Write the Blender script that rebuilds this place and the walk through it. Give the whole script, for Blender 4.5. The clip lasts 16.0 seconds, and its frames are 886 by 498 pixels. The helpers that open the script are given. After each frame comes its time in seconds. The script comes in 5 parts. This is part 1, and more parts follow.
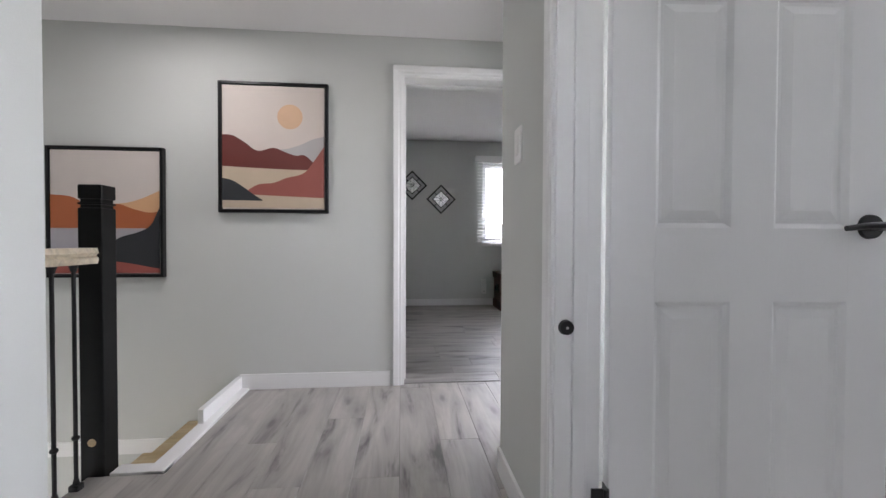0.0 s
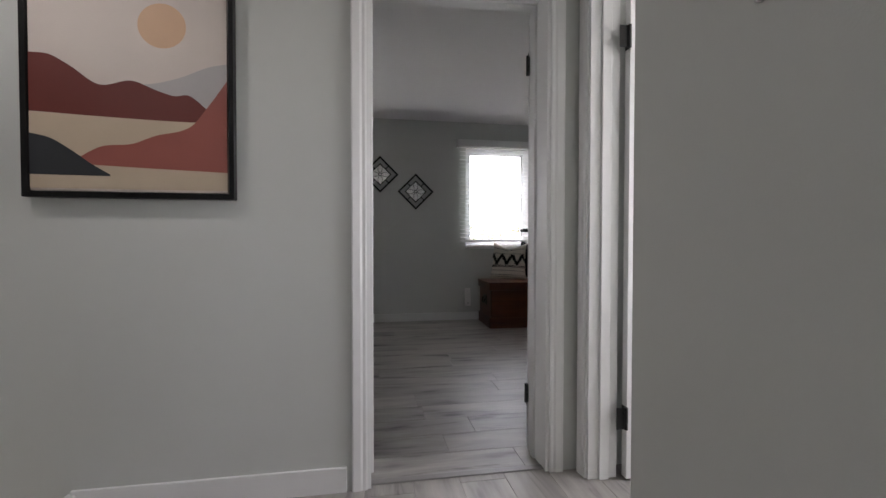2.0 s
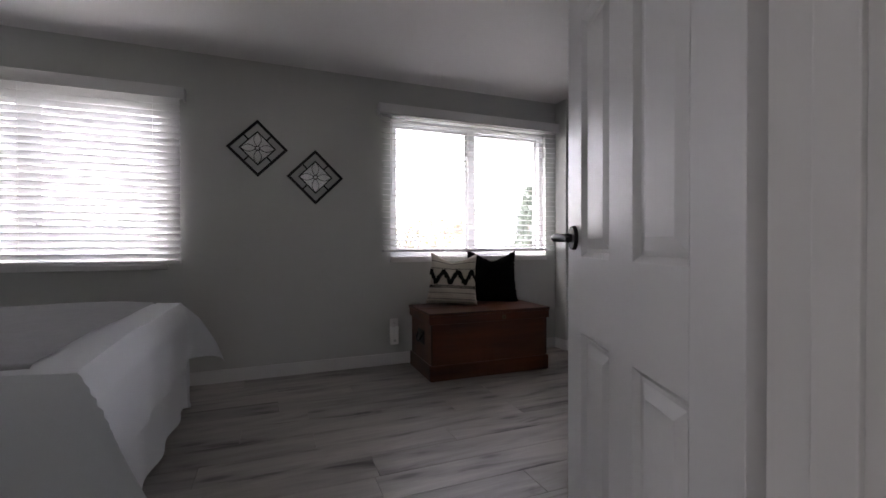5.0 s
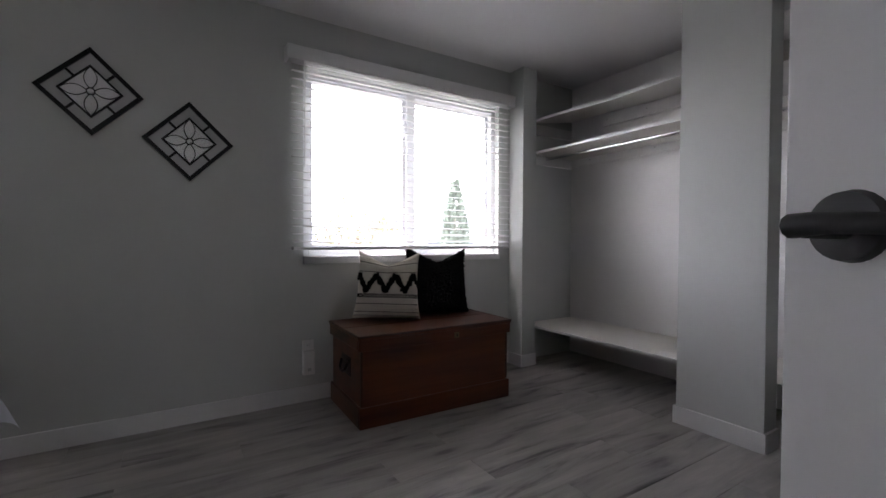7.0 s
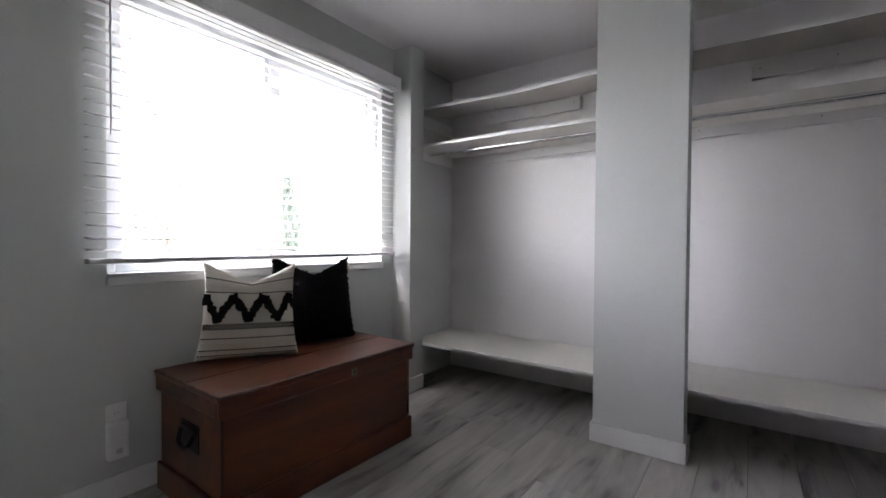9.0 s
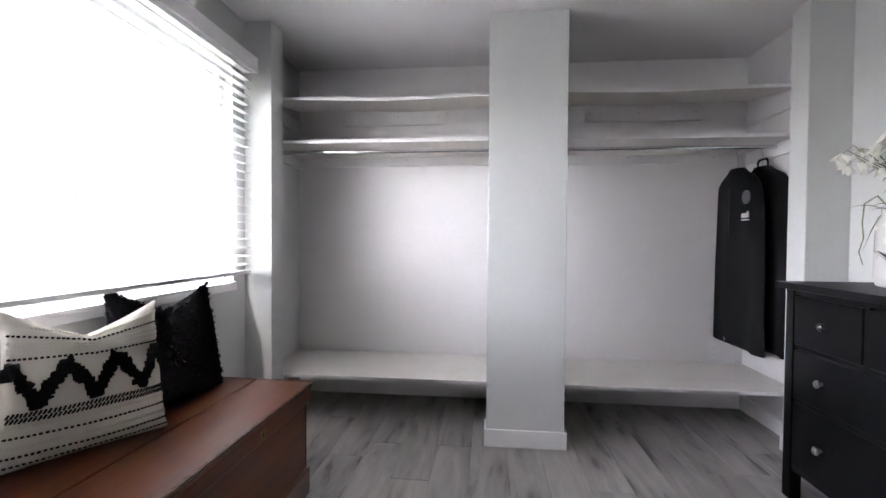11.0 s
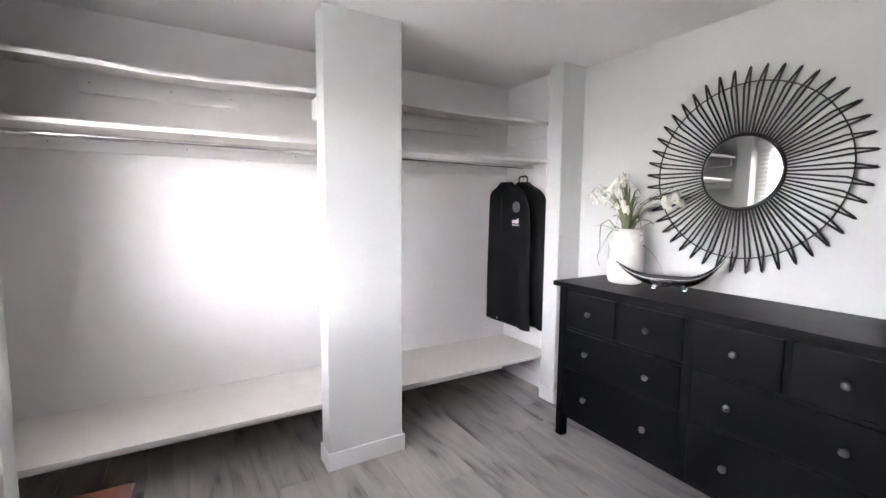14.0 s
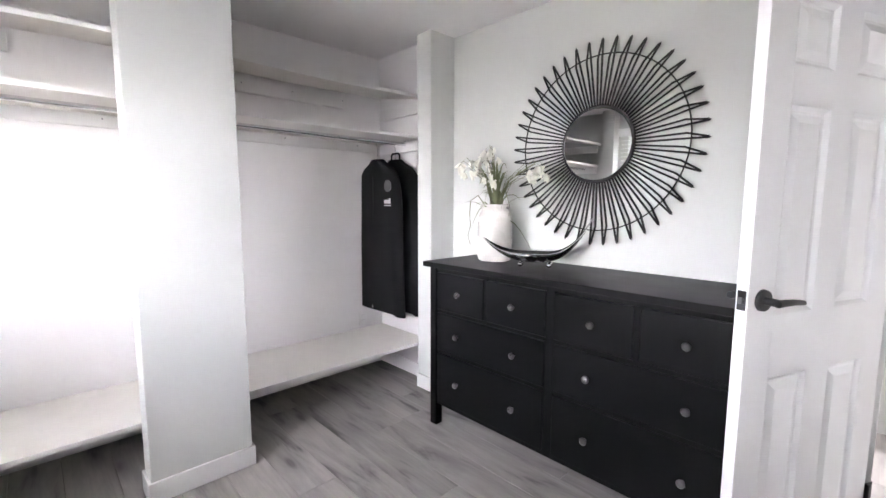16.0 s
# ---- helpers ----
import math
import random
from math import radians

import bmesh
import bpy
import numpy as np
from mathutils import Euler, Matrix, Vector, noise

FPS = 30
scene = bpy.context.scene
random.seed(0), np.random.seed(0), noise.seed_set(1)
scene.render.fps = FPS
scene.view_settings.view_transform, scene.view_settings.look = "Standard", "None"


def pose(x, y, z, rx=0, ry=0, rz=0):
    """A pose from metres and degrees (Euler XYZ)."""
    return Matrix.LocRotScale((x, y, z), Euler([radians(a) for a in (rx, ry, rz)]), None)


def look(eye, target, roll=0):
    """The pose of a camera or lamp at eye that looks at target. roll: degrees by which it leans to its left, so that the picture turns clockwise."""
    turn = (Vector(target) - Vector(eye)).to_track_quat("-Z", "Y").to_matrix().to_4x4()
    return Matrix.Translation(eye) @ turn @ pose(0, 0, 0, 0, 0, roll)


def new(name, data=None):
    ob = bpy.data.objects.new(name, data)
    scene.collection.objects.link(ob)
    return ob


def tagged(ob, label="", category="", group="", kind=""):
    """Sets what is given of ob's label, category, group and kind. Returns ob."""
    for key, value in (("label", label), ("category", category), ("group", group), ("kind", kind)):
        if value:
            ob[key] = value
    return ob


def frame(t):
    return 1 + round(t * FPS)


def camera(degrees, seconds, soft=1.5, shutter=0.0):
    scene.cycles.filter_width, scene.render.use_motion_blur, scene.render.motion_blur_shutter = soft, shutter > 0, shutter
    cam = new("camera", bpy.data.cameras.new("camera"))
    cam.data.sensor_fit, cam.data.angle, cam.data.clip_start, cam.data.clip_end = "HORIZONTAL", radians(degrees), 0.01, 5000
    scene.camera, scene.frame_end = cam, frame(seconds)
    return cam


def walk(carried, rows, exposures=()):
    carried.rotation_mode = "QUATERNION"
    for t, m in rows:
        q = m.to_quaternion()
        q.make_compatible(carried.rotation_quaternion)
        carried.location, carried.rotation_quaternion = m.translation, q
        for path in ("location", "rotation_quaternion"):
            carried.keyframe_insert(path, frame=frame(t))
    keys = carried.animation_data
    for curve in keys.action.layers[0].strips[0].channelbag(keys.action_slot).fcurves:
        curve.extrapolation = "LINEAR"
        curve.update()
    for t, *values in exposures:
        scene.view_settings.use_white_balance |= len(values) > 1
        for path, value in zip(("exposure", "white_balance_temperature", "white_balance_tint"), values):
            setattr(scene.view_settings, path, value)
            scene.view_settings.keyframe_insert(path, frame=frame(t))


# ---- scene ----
LENS = 91.44
PATH = [
    (0, -0.0133, -0.2941, 0.9589, -5.500, -1.106, -0.225),
    (0.5, 0.0001, -0.0002, 0.9505, -6.758, -1.365, -0.163),
    (1, 0.0128, 0.2727, 0.9663, -7.729, -1.127, -0.157),
    (1.5, -0.0046, 0.5703, 0.9803, -8.630, -1.202, -0.102),
    (2, -0.0056, 0.8533, 0.9855, -9.897, -1.190, -0.048),
    (2.5, 0.0341, 1.1475, 1.0043, -11.594, -1.109, -0.034),
    (3, 0.0446, 1.4069, 1.0182, -13.379, -0.968, 0.081),
    (3.5, 0.0602, 1.6868, 1.0358, -15.773, -0.740, 0.106),
    (6, 0.3634, 2.8852, 1.0256, -26.531, -0.856, 0.049),
    (6.5, 0.4209, 3.0776, 1.0323, -29.488, -1.012, -0.064),
    (7, 0.4773, 3.2809, 1.0324, -32.160, -1.204, -0.231),
    (7.5, 0.5215, 3.4443, 1.0277, -36.118, -1.321, -0.364),
    (8, 0.5542, 3.6180, 1.0346, -42.107, -1.234, -0.437),
    (8.5, 0.5622, 3.7861, 1.0422, -48.091, -1.043, -0.420),
    (11, 0.4627, 4.6562, 1.1683, -84.436, -1.284, -0.398),
    (11.5, 0.4982, 4.7785, 1.1860, -91.874, -1.318, -0.391),
    (12, 0.5445, 4.8929, 1.2430, -100.521, -1.444, -0.264),
    (12.5, 0.5701, 4.9901, 1.3095, -107.393, -2.336, -0.296),
    (13, 0.6088, 5.0937, 1.3658, -112.899, -3.850, -0.351),
    (13.5, 0.6529, 5.1934, 1.4079, -117.781, -4.985, -0.515),
    (14, 0.6812, 5.2498, 1.4304, -120.520, -5.492, -0.489),
    (14.5, 0.6822, 5.2510, 1.4317, -122.531, -5.777, -0.406),
    (15, 0.6927, 5.1912, 1.4077, -124.226, -6.071, -0.170),
    (15.5, 0.7279, 5.0659, 1.3720, -127.284, -6.229, -0.131),
    (16, 0.7412, 4.9402, 1.3302, -133.694, -6.297, -0.169),
]
EXPOSURES = [(0.0, 4.73, 6420, 18), (1.0, 4.25, 6600, 18), (2.5, 3.95, 6650, 18), (3.5, 3.8, 6650, 18), (6.0, 3.88, 6700, 26), (7.0, 3.95, 6500, 21), (8.5, 4.43, 6460, 20), (11.0, 5.25, 6420, 21), (12.5, 5.4, 6520, 21), (14.0, 5.84, 6630, 21), (15.0, 6.0, 6620, 20), (16.0, 5.96, 6620, 21)]
cam = camera(LENS, 16.0)
walk(cam, [(t, pose(x, y, z, 90 + pitch, roll, yaw)) for t, x, y, z, yaw, pitch, roll in PATH], EXPOSURES)

# ---------- light ----------
world = bpy.data.worlds.new("overcast_sky")
scene.world = world
world.use_nodes = True
wn = world.node_tree.nodes
sky = wn.new("ShaderNodeTexSky")
sky.sky_type = "NISHITA"
sky.sun_disc = False
sky.sun_elevation = radians(62)
sky.sun_rotation = radians(-80)
sky.air_density, sky.dust_density, sky.ozone_density = 1.0, 0.6, 1.2
wn["Background"].inputs["Strength"].default_value = 0.15
cloud = wn.new("ShaderNodeHueSaturation")       # thin cloud: a paler, nearly white sky
cloud.inputs["Saturation"].default_value = 0.25
world.node_tree.links.new(sky.outputs[0], cloud.inputs["Color"])
world.node_tree.links.new(cloud.outputs[0], wn["Background"].inputs[0])
sun_data = bpy.data.lights.new("sun", "SUN")
sun_data.energy, sun_data.angle, sun_data.color = 0.8, radians(40), (1, 0.97, 0.93)
sun = new("sun", sun_data)
sun.matrix_world = look((-9.85, 1.74, 18.8), (0, 0, 0))


def opening_lamp(name, eye, target, w, h, watts, colour):
    d = bpy.data.lights.new(name, "AREA")
    d.shape, d.size, d.size_y, d.energy, d.color = "RECTANGLE", w, h, watts, colour
    ob = new(name, d)
    ob.matrix_world = look(eye, target)
    return ob


# fill lamps in added, unseen openings; they brighten the washroom and side-room doors
opening_lamp("washroom_fill", (2.66, 1.97, 1.45), (0, 1.97, 1.1), 0.8, 1.05, 1.5, (0.97, 0.98, 1.0))
opening_lamp("side_room_east_fill", (2.66, 0.8, 1.45), (0, 0.8, 1.1), 0.65, 1.05, 1.0, (0.92, 0.96, 1.0))
opening_lamp("ceiling_light", (-1.22, 1.88, 2.275), (-1.22, 1.881, 0), 0.10, 0.10, 0.34, (1.0, 0.985, 0.96))
# two weak fills from behind the walk's start, added in unseen openings
opening_lamp("hall_back_fill", (-0.08, -2.26, 1.84), (-0.08, 3, 1.2), 0.7, 0.42, 0.045, (0.97, 0.98, 1.0))
opening_lamp("side_room_back_fill", (1.75, -2.26, 1.7), (1.2, 3, 1.1), 0.38, 0.18, 0.06, (0.93, 0.96, 1.0))

# ---------- materials ----------
def nodes_of(name):
    m = bpy.data.materials.new(name)
    m.use_nodes = True
    nt = m.node_tree
    return m, nt, nt.nodes["Principled BSDF"]


def mat(name, c, rough=0.5, metal=0.0, var=0.08, scale=6.0, bump=0.0, bscale=200.0, fine=0.04, spec=0.5, coat=0.0):
    """A painted or plain surface: large blotches, fine grain and a little relief."""
    m, nt, b = nodes_of(name)
    L = nt.links
    tc = nt.nodes.new("ShaderNodeTexCoord")
    n1 = nt.nodes.new("ShaderNodeTexNoise")
    n1.inputs["Scale"].default_value, n1.inputs["Detail"].default_value = scale, 4
    n2 = nt.nodes.new("ShaderNodeTexNoise")
    n2.inputs["Scale"].default_value, n2.inputs["Detail"].default_value = bscale, 3
    L.new(tc.outputs["Object"], n1.inputs["Vector"])
    L.new(tc.outputs["Object"], n2.inputs["Vector"])
    add = nt.nodes.new("ShaderNodeMath")
    add.operation = "MULTIPLY_ADD"
    L.new(n1.outputs["Fac"], add.inputs[0])
    add.inputs[1].default_value = var * 2
    add.inputs[2].default_value = 1 - var - fine
    add2 = nt.nodes.new("ShaderNodeMath")
    add2.operation = "MULTIPLY_ADD"
    L.new(n2.outputs["Fac"], add2.inputs[0])
    add2.inputs[1].default_value = fine * 2
    L.new(add.outputs[0], add2.inputs[2])
    mul = nt.nodes.new("ShaderNodeVectorMath")
    mul.operation = "SCALE"
    mul.inputs[0].default_value = c[:3]
    L.new(add2.outputs[0], mul.inputs["Scale"])
    L.new(mul.outputs[0], b.inputs["Base Color"])
    rr = nt.nodes.new("ShaderNodeMath")
    rr.operation = "MULTIPLY_ADD"
    L.new(n1.outputs["Fac"], rr.inputs[0])
    rr.inputs[1].default_value, rr.inputs[2].default_value = 0.2, max(rough - 0.1, 0.02)
    L.new(rr.outputs[0], b.inputs["Roughness"])
    b.inputs["Metallic"].default_value = metal
    b.inputs["Specular IOR Level"].default_value = spec
    b.inputs["Coat Weight"].default_value = coat
    if bump:
        bp = nt.nodes.new("ShaderNodeBump")
        bp.inputs["Strength"].default_value, bp.inputs["Distance"].default_value = bump, 0.002
        L.new(n2.outputs["Fac"], bp.inputs["Height"])
        L.new(bp.outputs[0], b.inputs["Normal"])
    return m


def wood(name, dark, mid, light, rough=0.4, length=1.0, knots=True, grain=1.0, bump=0.1, coat=0.0, streak=(0.9, 5.0), fleck=0.55):
    """Wood with the grain along local x; each plank takes its own stretch of it."""
    m, nt, b = nodes_of(name)
    L, N = nt.links, nt.nodes
    tc, oi = N.new("ShaderNodeTexCoord"), N.new("ShaderNodeObjectInfo")
    shift = N.new("ShaderNodeVectorMath")
    shift.operation = "SCALE"
    shift.inputs[0].default_value = (37.0, 11.0, 5.0)
    L.new(oi.outputs["Random"], shift.inputs["Scale"])
    at = N.new("ShaderNodeVectorMath")
    L.new(tc.outputs["Object"], at.inputs[0])
    L.new(shift.outputs[0], at.inputs[1])

    def stretched(sx, sy, scale, detail, rough_=0.6):
        mp = N.new("ShaderNodeMapping")
        mp.inputs["Scale"].default_value = (sx, sy, sy)
        L.new(at.outputs[0], mp.inputs["Vector"])
        n = N.new("ShaderNodeTexNoise")
        n.inputs["Scale"].default_value, n.inputs["Detail"].default_value, n.inputs["Roughness"].default_value = scale, detail, rough_
        n.inputs["Distortion"].default_value = 0.6
        L.new(mp.outputs[0], n.inputs["Vector"])
        return n
    broad = stretched(streak[0] / length, streak[1], 1.0, 4)
    fine = stretched(1.6 / length, 55.0 * grain, 1.0, 5)
    ramp = N.new("ShaderNodeValToRGB")
    e = ramp.color_ramp.elements
    e[0].position, e[0].color = 0.30, (*dark, 1)
    e[1].position, e[1].color = 0.62, (*light, 1)
    x = e.new(0.43)
    x.color = (*mid, 1)
    L.new(broad.outputs["Fac"], ramp.inputs[0])
    mix = N.new("ShaderNodeMix")
    mix.data_type, mix.blend_type = "RGBA", "MULTIPLY"
    mix.inputs[0].default_value = fleck
    fr = N.new("ShaderNodeValToRGB")
    fr.color_ramp.elements[0].position, fr.color_ramp.elements[0].color = 0.30, (0.55, 0.55, 0.55, 1)
    fr.color_ramp.elements[1].position, fr.color_ramp.elements[1].color = 0.6, (1.08, 1.08, 1.08, 1)
    L.new(fine.outputs["Fac"], fr.inputs[0])
    L.new(ramp.outputs[0], mix.inputs[6])
    L.new(fr.outputs[0], mix.inputs[7])
    out = mix.outputs[2]
    if knots:
        mp = N.new("ShaderNodeMapping")
        mp.inputs["Scale"].default_value = (1.9, 6.5, 1.0)
        L.new(at.outputs[0], mp.inputs["Vector"])
        v = N.new("ShaderNodeTexVoronoi")
        v.inputs["Scale"].default_value = 1.0
        L.new(mp.outputs[0], v.inputs["Vector"])
        kr = N.new("ShaderNodeValToRGB")
        kr.color_ramp.elements[0].position, kr.color_ramp.elements[0].color = 0.07, (0.26, 0.26, 0.28, 1)
        kr.color_ramp.elements[1].position, kr.color_ramp.elements[1].color = 0.36, (1, 1, 1, 1)
        ring = kr.color_ramp.elements.new(0.15)
        ring.color = (0.74, 0.74, 0.75, 1)
        L.new(v.outputs["Distance"], kr.inputs[0])
        mk = N.new("ShaderNodeMix")
        mk.data_type, mk.blend_type = "RGBA", "MULTIPLY"
        mk.inputs[0].default_value = 0.75
        L.new(out, mk.inputs[6])
        L.new(kr.outputs[0], mk.inputs[7])
        out = mk.outputs[2]
    tone = N.new("ShaderNodeMath")
    tone.operation = "MULTIPLY_ADD"
    L.new(oi.outputs["Random"], tone.inputs[0])
    tone.inputs[1].default_value, tone.inputs[2].default_value = 0.16, 0.92
    tm = N.new("ShaderNodeVectorMath")
    tm.operation = "SCALE"
    L.new(out, tm.inputs[0])
    L.new(tone.outputs[0], tm.inputs["Scale"])
    L.new(tm.outputs[0], b.inputs["Base Color"])
    b.inputs["Roughness"].default_value = rough
    b.inputs["Coat Weight"].default_value = coat
    bp = N.new("ShaderNodeBump")
    bp.inputs["Strength"].default_value, bp.inputs["Distance"].default_value = bump, 0.001
    L.new(fine.outputs["Fac"], bp.inputs["Height"])
    L.new(bp.outputs[0], b.inputs["Normal"])
    return m


M_WALL = mat("wall_paint_greige", (0.585, 0.597, 0.572), 0.75, var=0.02, scale=1.5, bump=0.12, bscale=350, fine=0.015, spec=0.3)
M_WHITE_WALL = mat("closet_white_paint", (0.79, 0.775, 0.76), 0.7, var=0.025, scale=2.0, bump=0.15, bscale=300, fine=0.02, spec=0.3)
M_CEIL = mat("ceiling_paint", (0.84, 0.83, 0.82), 0.9, var=0.02, scale=1.2, bump=0.25, bscale=260, fine=0.02, spec=0.2)
M_TRIM = mat("trim_white_paint", (0.80, 0.80, 0.79), 0.35, var=0.02, scale=3, bump=0.04, bscale=120, fine=0.01)
M_DOOR = mat("door_white_enamel", (0.80, 0.80, 0.80), 0.33, var=0.015, scale=3, bump=0.05, bscale=90, fine=0.01)


def emboss(m):
    """Add a shallow pressed wood grain, running upright, over a material's relief."""
    nt = m.node_tree
    b = nt.nodes["Principled BSDF"]
    tc, mp, n, bp = (nt.nodes.new("ShaderNode" + k) for k in ("TexCoord", "Mapping", "TexNoise", "Bump"))
    mp.inputs["Scale"].default_value = (70, 70, 3.5)
    n.inputs["Scale"].default_value, n.inputs["Detail"].default_value, n.inputs["Distortion"].default_value = 1.0, 3, 1.4
    bp.inputs["Strength"].default_value, bp.inputs["Distance"].default_value = 0.22, 0.001
    nt.links.new(tc.outputs["Object"], mp.inputs["Vector"])
    nt.links.new(mp.outputs[0], n.inputs["Vector"])
    nt.links.new(n.outputs["Fac"], bp.inputs["Height"])
    nt.links.new(b.inputs["Normal"].links[0].from_socket, bp.inputs["Normal"])
    nt.links.new(bp.outputs[0], b.inputs["Normal"])
    return m


emboss(M_DOOR)
M_BLACK_METAL = mat("black_iron", (0.010, 0.010, 0.011), 0.42, metal=0.15, var=0.15, scale=15, bump=0.05, bscale=300)
M_BLACK_WOOD = mat("black_brown_wood", (0.004, 0.004, 0.0044), 0.40, var=0.2, scale=4, bump=0.08, bscale=160, fine=0.1, spec=0.10)
M_NEWEL = mat("black_painted_newel", (0.007, 0.007, 0.007), 0.5, var=0.15, scale=10, bump=0.1, bscale=120, spec=0.2)
M_FRAME = mat("black_picture_frame", (0.008, 0.0075, 0.0075), 0.35, var=0.1, scale=9, spec=0.25)
M_CHROME = mat("chrome", (0.75, 0.75, 0.76), 0.16, metal=1.0, var=0.04, scale=20)
M_PEWTER = mat("pewter_knob", (0.13, 0.13, 0.13), 0.30, metal=0.9, var=0.1, scale=40)
M_SHELF = mat("shelf_melamine", (0.78, 0.75, 0.70), 0.55, var=0.06, scale=9, bump=0.1, bscale=140, fine=0.04)
M_SHELF_EDGE = mat("shelf_white_edge", (0.78, 0.77, 0.75), 0.5, var=0.04, scale=10)
M_BLIND = mat("blind_white", (0.82, 0.82, 0.81), 0.4, var=0.02, scale=5)
M_VINYL = mat("window_vinyl", (0.78, 0.79, 0.80), 0.4, var=0.02, scale=5)
M_PLASTIC = mat("white_plastic", (0.80, 0.79, 0.77), 0.35, var=0.02, scale=12)
M_GREY_SLOT = mat("grey_plastic", (0.25, 0.25, 0.25), 0.5)
M_CREAM_YARN = mat("cream_yarn", (0.66, 0.62, 0.54), 0.95, var=0.08, scale=14, bump=0.9, bscale=420, fine=0.14, spec=0.1)
M_BLACK_YARN = mat("black_yarn", (0.012, 0.012, 0.012), 0.95, var=0.3, scale=30, bump=1.0, bscale=400, fine=0.2, spec=0.1)
M_BLACK_FUR = mat("black_plush", (0.008, 0.008, 0.010), 0.95, var=0.35, scale=25, bump=1.0, bscale=180, fine=0.25, spec=0.15)
M_VASE = mat("white_glazed_ceramic", (0.62, 0.60, 0.565), 0.28, var=0.05, scale=8, bump=0.08, bscale=60, coat=0.3)
M_PETAL = mat("white_petal", (0.80, 0.79, 0.71), 0.6, var=0.12, scale=60)
M_LEAF = mat("dried_green_leaf", (0.15, 0.17, 0.085), 0.6, var=0.25, scale=30)
M_STEM = mat("green_brown_stem", (0.16, 0.17, 0.09), 0.7, var=0.25, scale=40)
M_BOWL = mat("dark_hammered_metal", (0.10, 0.10, 0.10), 0.25, metal=0.9, var=0.2, scale=25, bump=0.8, bscale=55)
M_BAG = mat("black_garment_bag_cloth", (0.0065, 0.0065, 0.0072), 0.66, var=0.2, scale=6, bump=0.3, bscale=500, fine=0.1, spec=0.12)
M_BAG_WINDOW = mat("clear_vinyl_window", (0.20, 0.20, 0.21), 0.2, var=0.1, scale=20)
M_PRINT = mat("white_print", (0.70, 0.70, 0.70), 0.6)
M_SHEET = mat("white_cotton_cover", (0.74, 0.77, 0.80), 0.9, var=0.03, scale=4, bump=0.3, bscale=260, fine=0.03, spec=0.15)
M_QUILT = mat("grey_white_woven_throw", (0.42, 0.43, 0.45), 0.95, var=0.10, scale=18, bump=0.8, bscale=160, fine=0.10, spec=0.1)
M_GOLD = mat("gold_frame", (0.62, 0.42, 0.16), 0.35, metal=0.8, var=0.1, scale=20)
M_PAPER = mat("art_paper", (0.72, 0.72, 0.71), 0.8, var=0.08, scale=8)
M_PAPER_GREY = mat("art_grey", (0.42, 0.43, 0.45), 0.8, var=0.3, scale=7)
# ground colour lifted above grass so it bounces light onto the bedroom ceiling
M_GRASS = mat("yard_ground_bounce", (0.20, 0.20, 0.155), 0.95, var=0.3, scale=0.5)
M_SIDING = mat("house_siding", (0.55, 0.56, 0.57), 0.8, var=0.06, scale=2)
M_ROOF = mat("roof_shingle", (0.16, 0.17, 0.19), 0.9, var=0.2, scale=3)
M_BARK = mat("bark", (0.24, 0.20, 0.17), 0.9, var=0.3, scale=6)
M_FOL_Y = mat("spring_foliage", (0.22, 0.22, 0.12), 0.8, var=0.3, scale=3)
M_FOL_C = mat("cypress_foliage", (0.15, 0.18, 0.145), 0.85, var=0.25, scale=3)
M_DARK_GLASS = mat("house_window_dark", (0.08, 0.09, 0.10), 0.15)
M_FLOOR = wood("grey_oak_laminate", (0.105, 0.100, 0.096), (0.320, 0.303, 0.284), (0.420, 0.397, 0.371), rough=0.42, length=1.0, bump=0.08, streak=(1.5, 9.0), fleck=0.18)
M_SUB = mat("floor_joint_dark", (0.05, 0.048, 0.045), 0.9)
M_CHEST = wood("old_red_brown_pine", (0.045, 0.011, 0.005), (0.092, 0.022, 0.008), (0.145, 0.038, 0.012), rough=0.34, length=1.2, knots=False, grain=0.5, bump=0.15, coat=0.06)
M_CHEST_TRIM = wood("dark_worn_edge", (0.02, 0.008, 0.005), (0.05, 0.016, 0.008), (0.10, 0.03, 0.012), rough=0.38, knots=False, grain=0.5, bump=0.3)
M_PINE = wood("raw_pine", (0.46, 0.33, 0.17), (0.56, 0.43, 0.24), (0.64, 0.52, 0.32), rough=0.6, knots=False, grain=0.6)
M_RAIL = wood("pale_primed_pine", (0.60, 0.50, 0.36), (0.70, 0.61, 0.46), (0.76, 0.68, 0.54), rough=0.55, knots=False, grain=0.7)
M_STEEL_STRIP = mat("grey_threshold_strip", (0.30, 0.29, 0.28), 0.4, metal=0.3)


def glass(name, tint=(1, 1, 1), rough=0.0):
    m, nt, b = nodes_of(name)
    b.inputs["Base Color"].default_value = (*tint, 1)
    b.inputs["Transmission Weight"].default_value = 1.0
    b.inputs["Roughness"].default_value = rough
    b.inputs["IOR"].default_value = 1.05 if rough == 0 else 1.3
    return m


M_GLASS = glass("window_glass")
M_TEXTURED_GLASS = mat("bevelled_leaded_glass", (0.88, 0.89, 0.90), 0.14, metal=0.8, var=0.06, scale=22, bump=0.3, bscale=30, spec=0.8)
M_MIRROR, _nt, _b = nodes_of("mirror_glass")
_b.inputs["Metallic"].default_value, _b.inputs["Roughness"].default_value = 1.0, 0.02
_b.inputs["Base Color"].default_value = (0.88, 0.89, 0.89, 1)


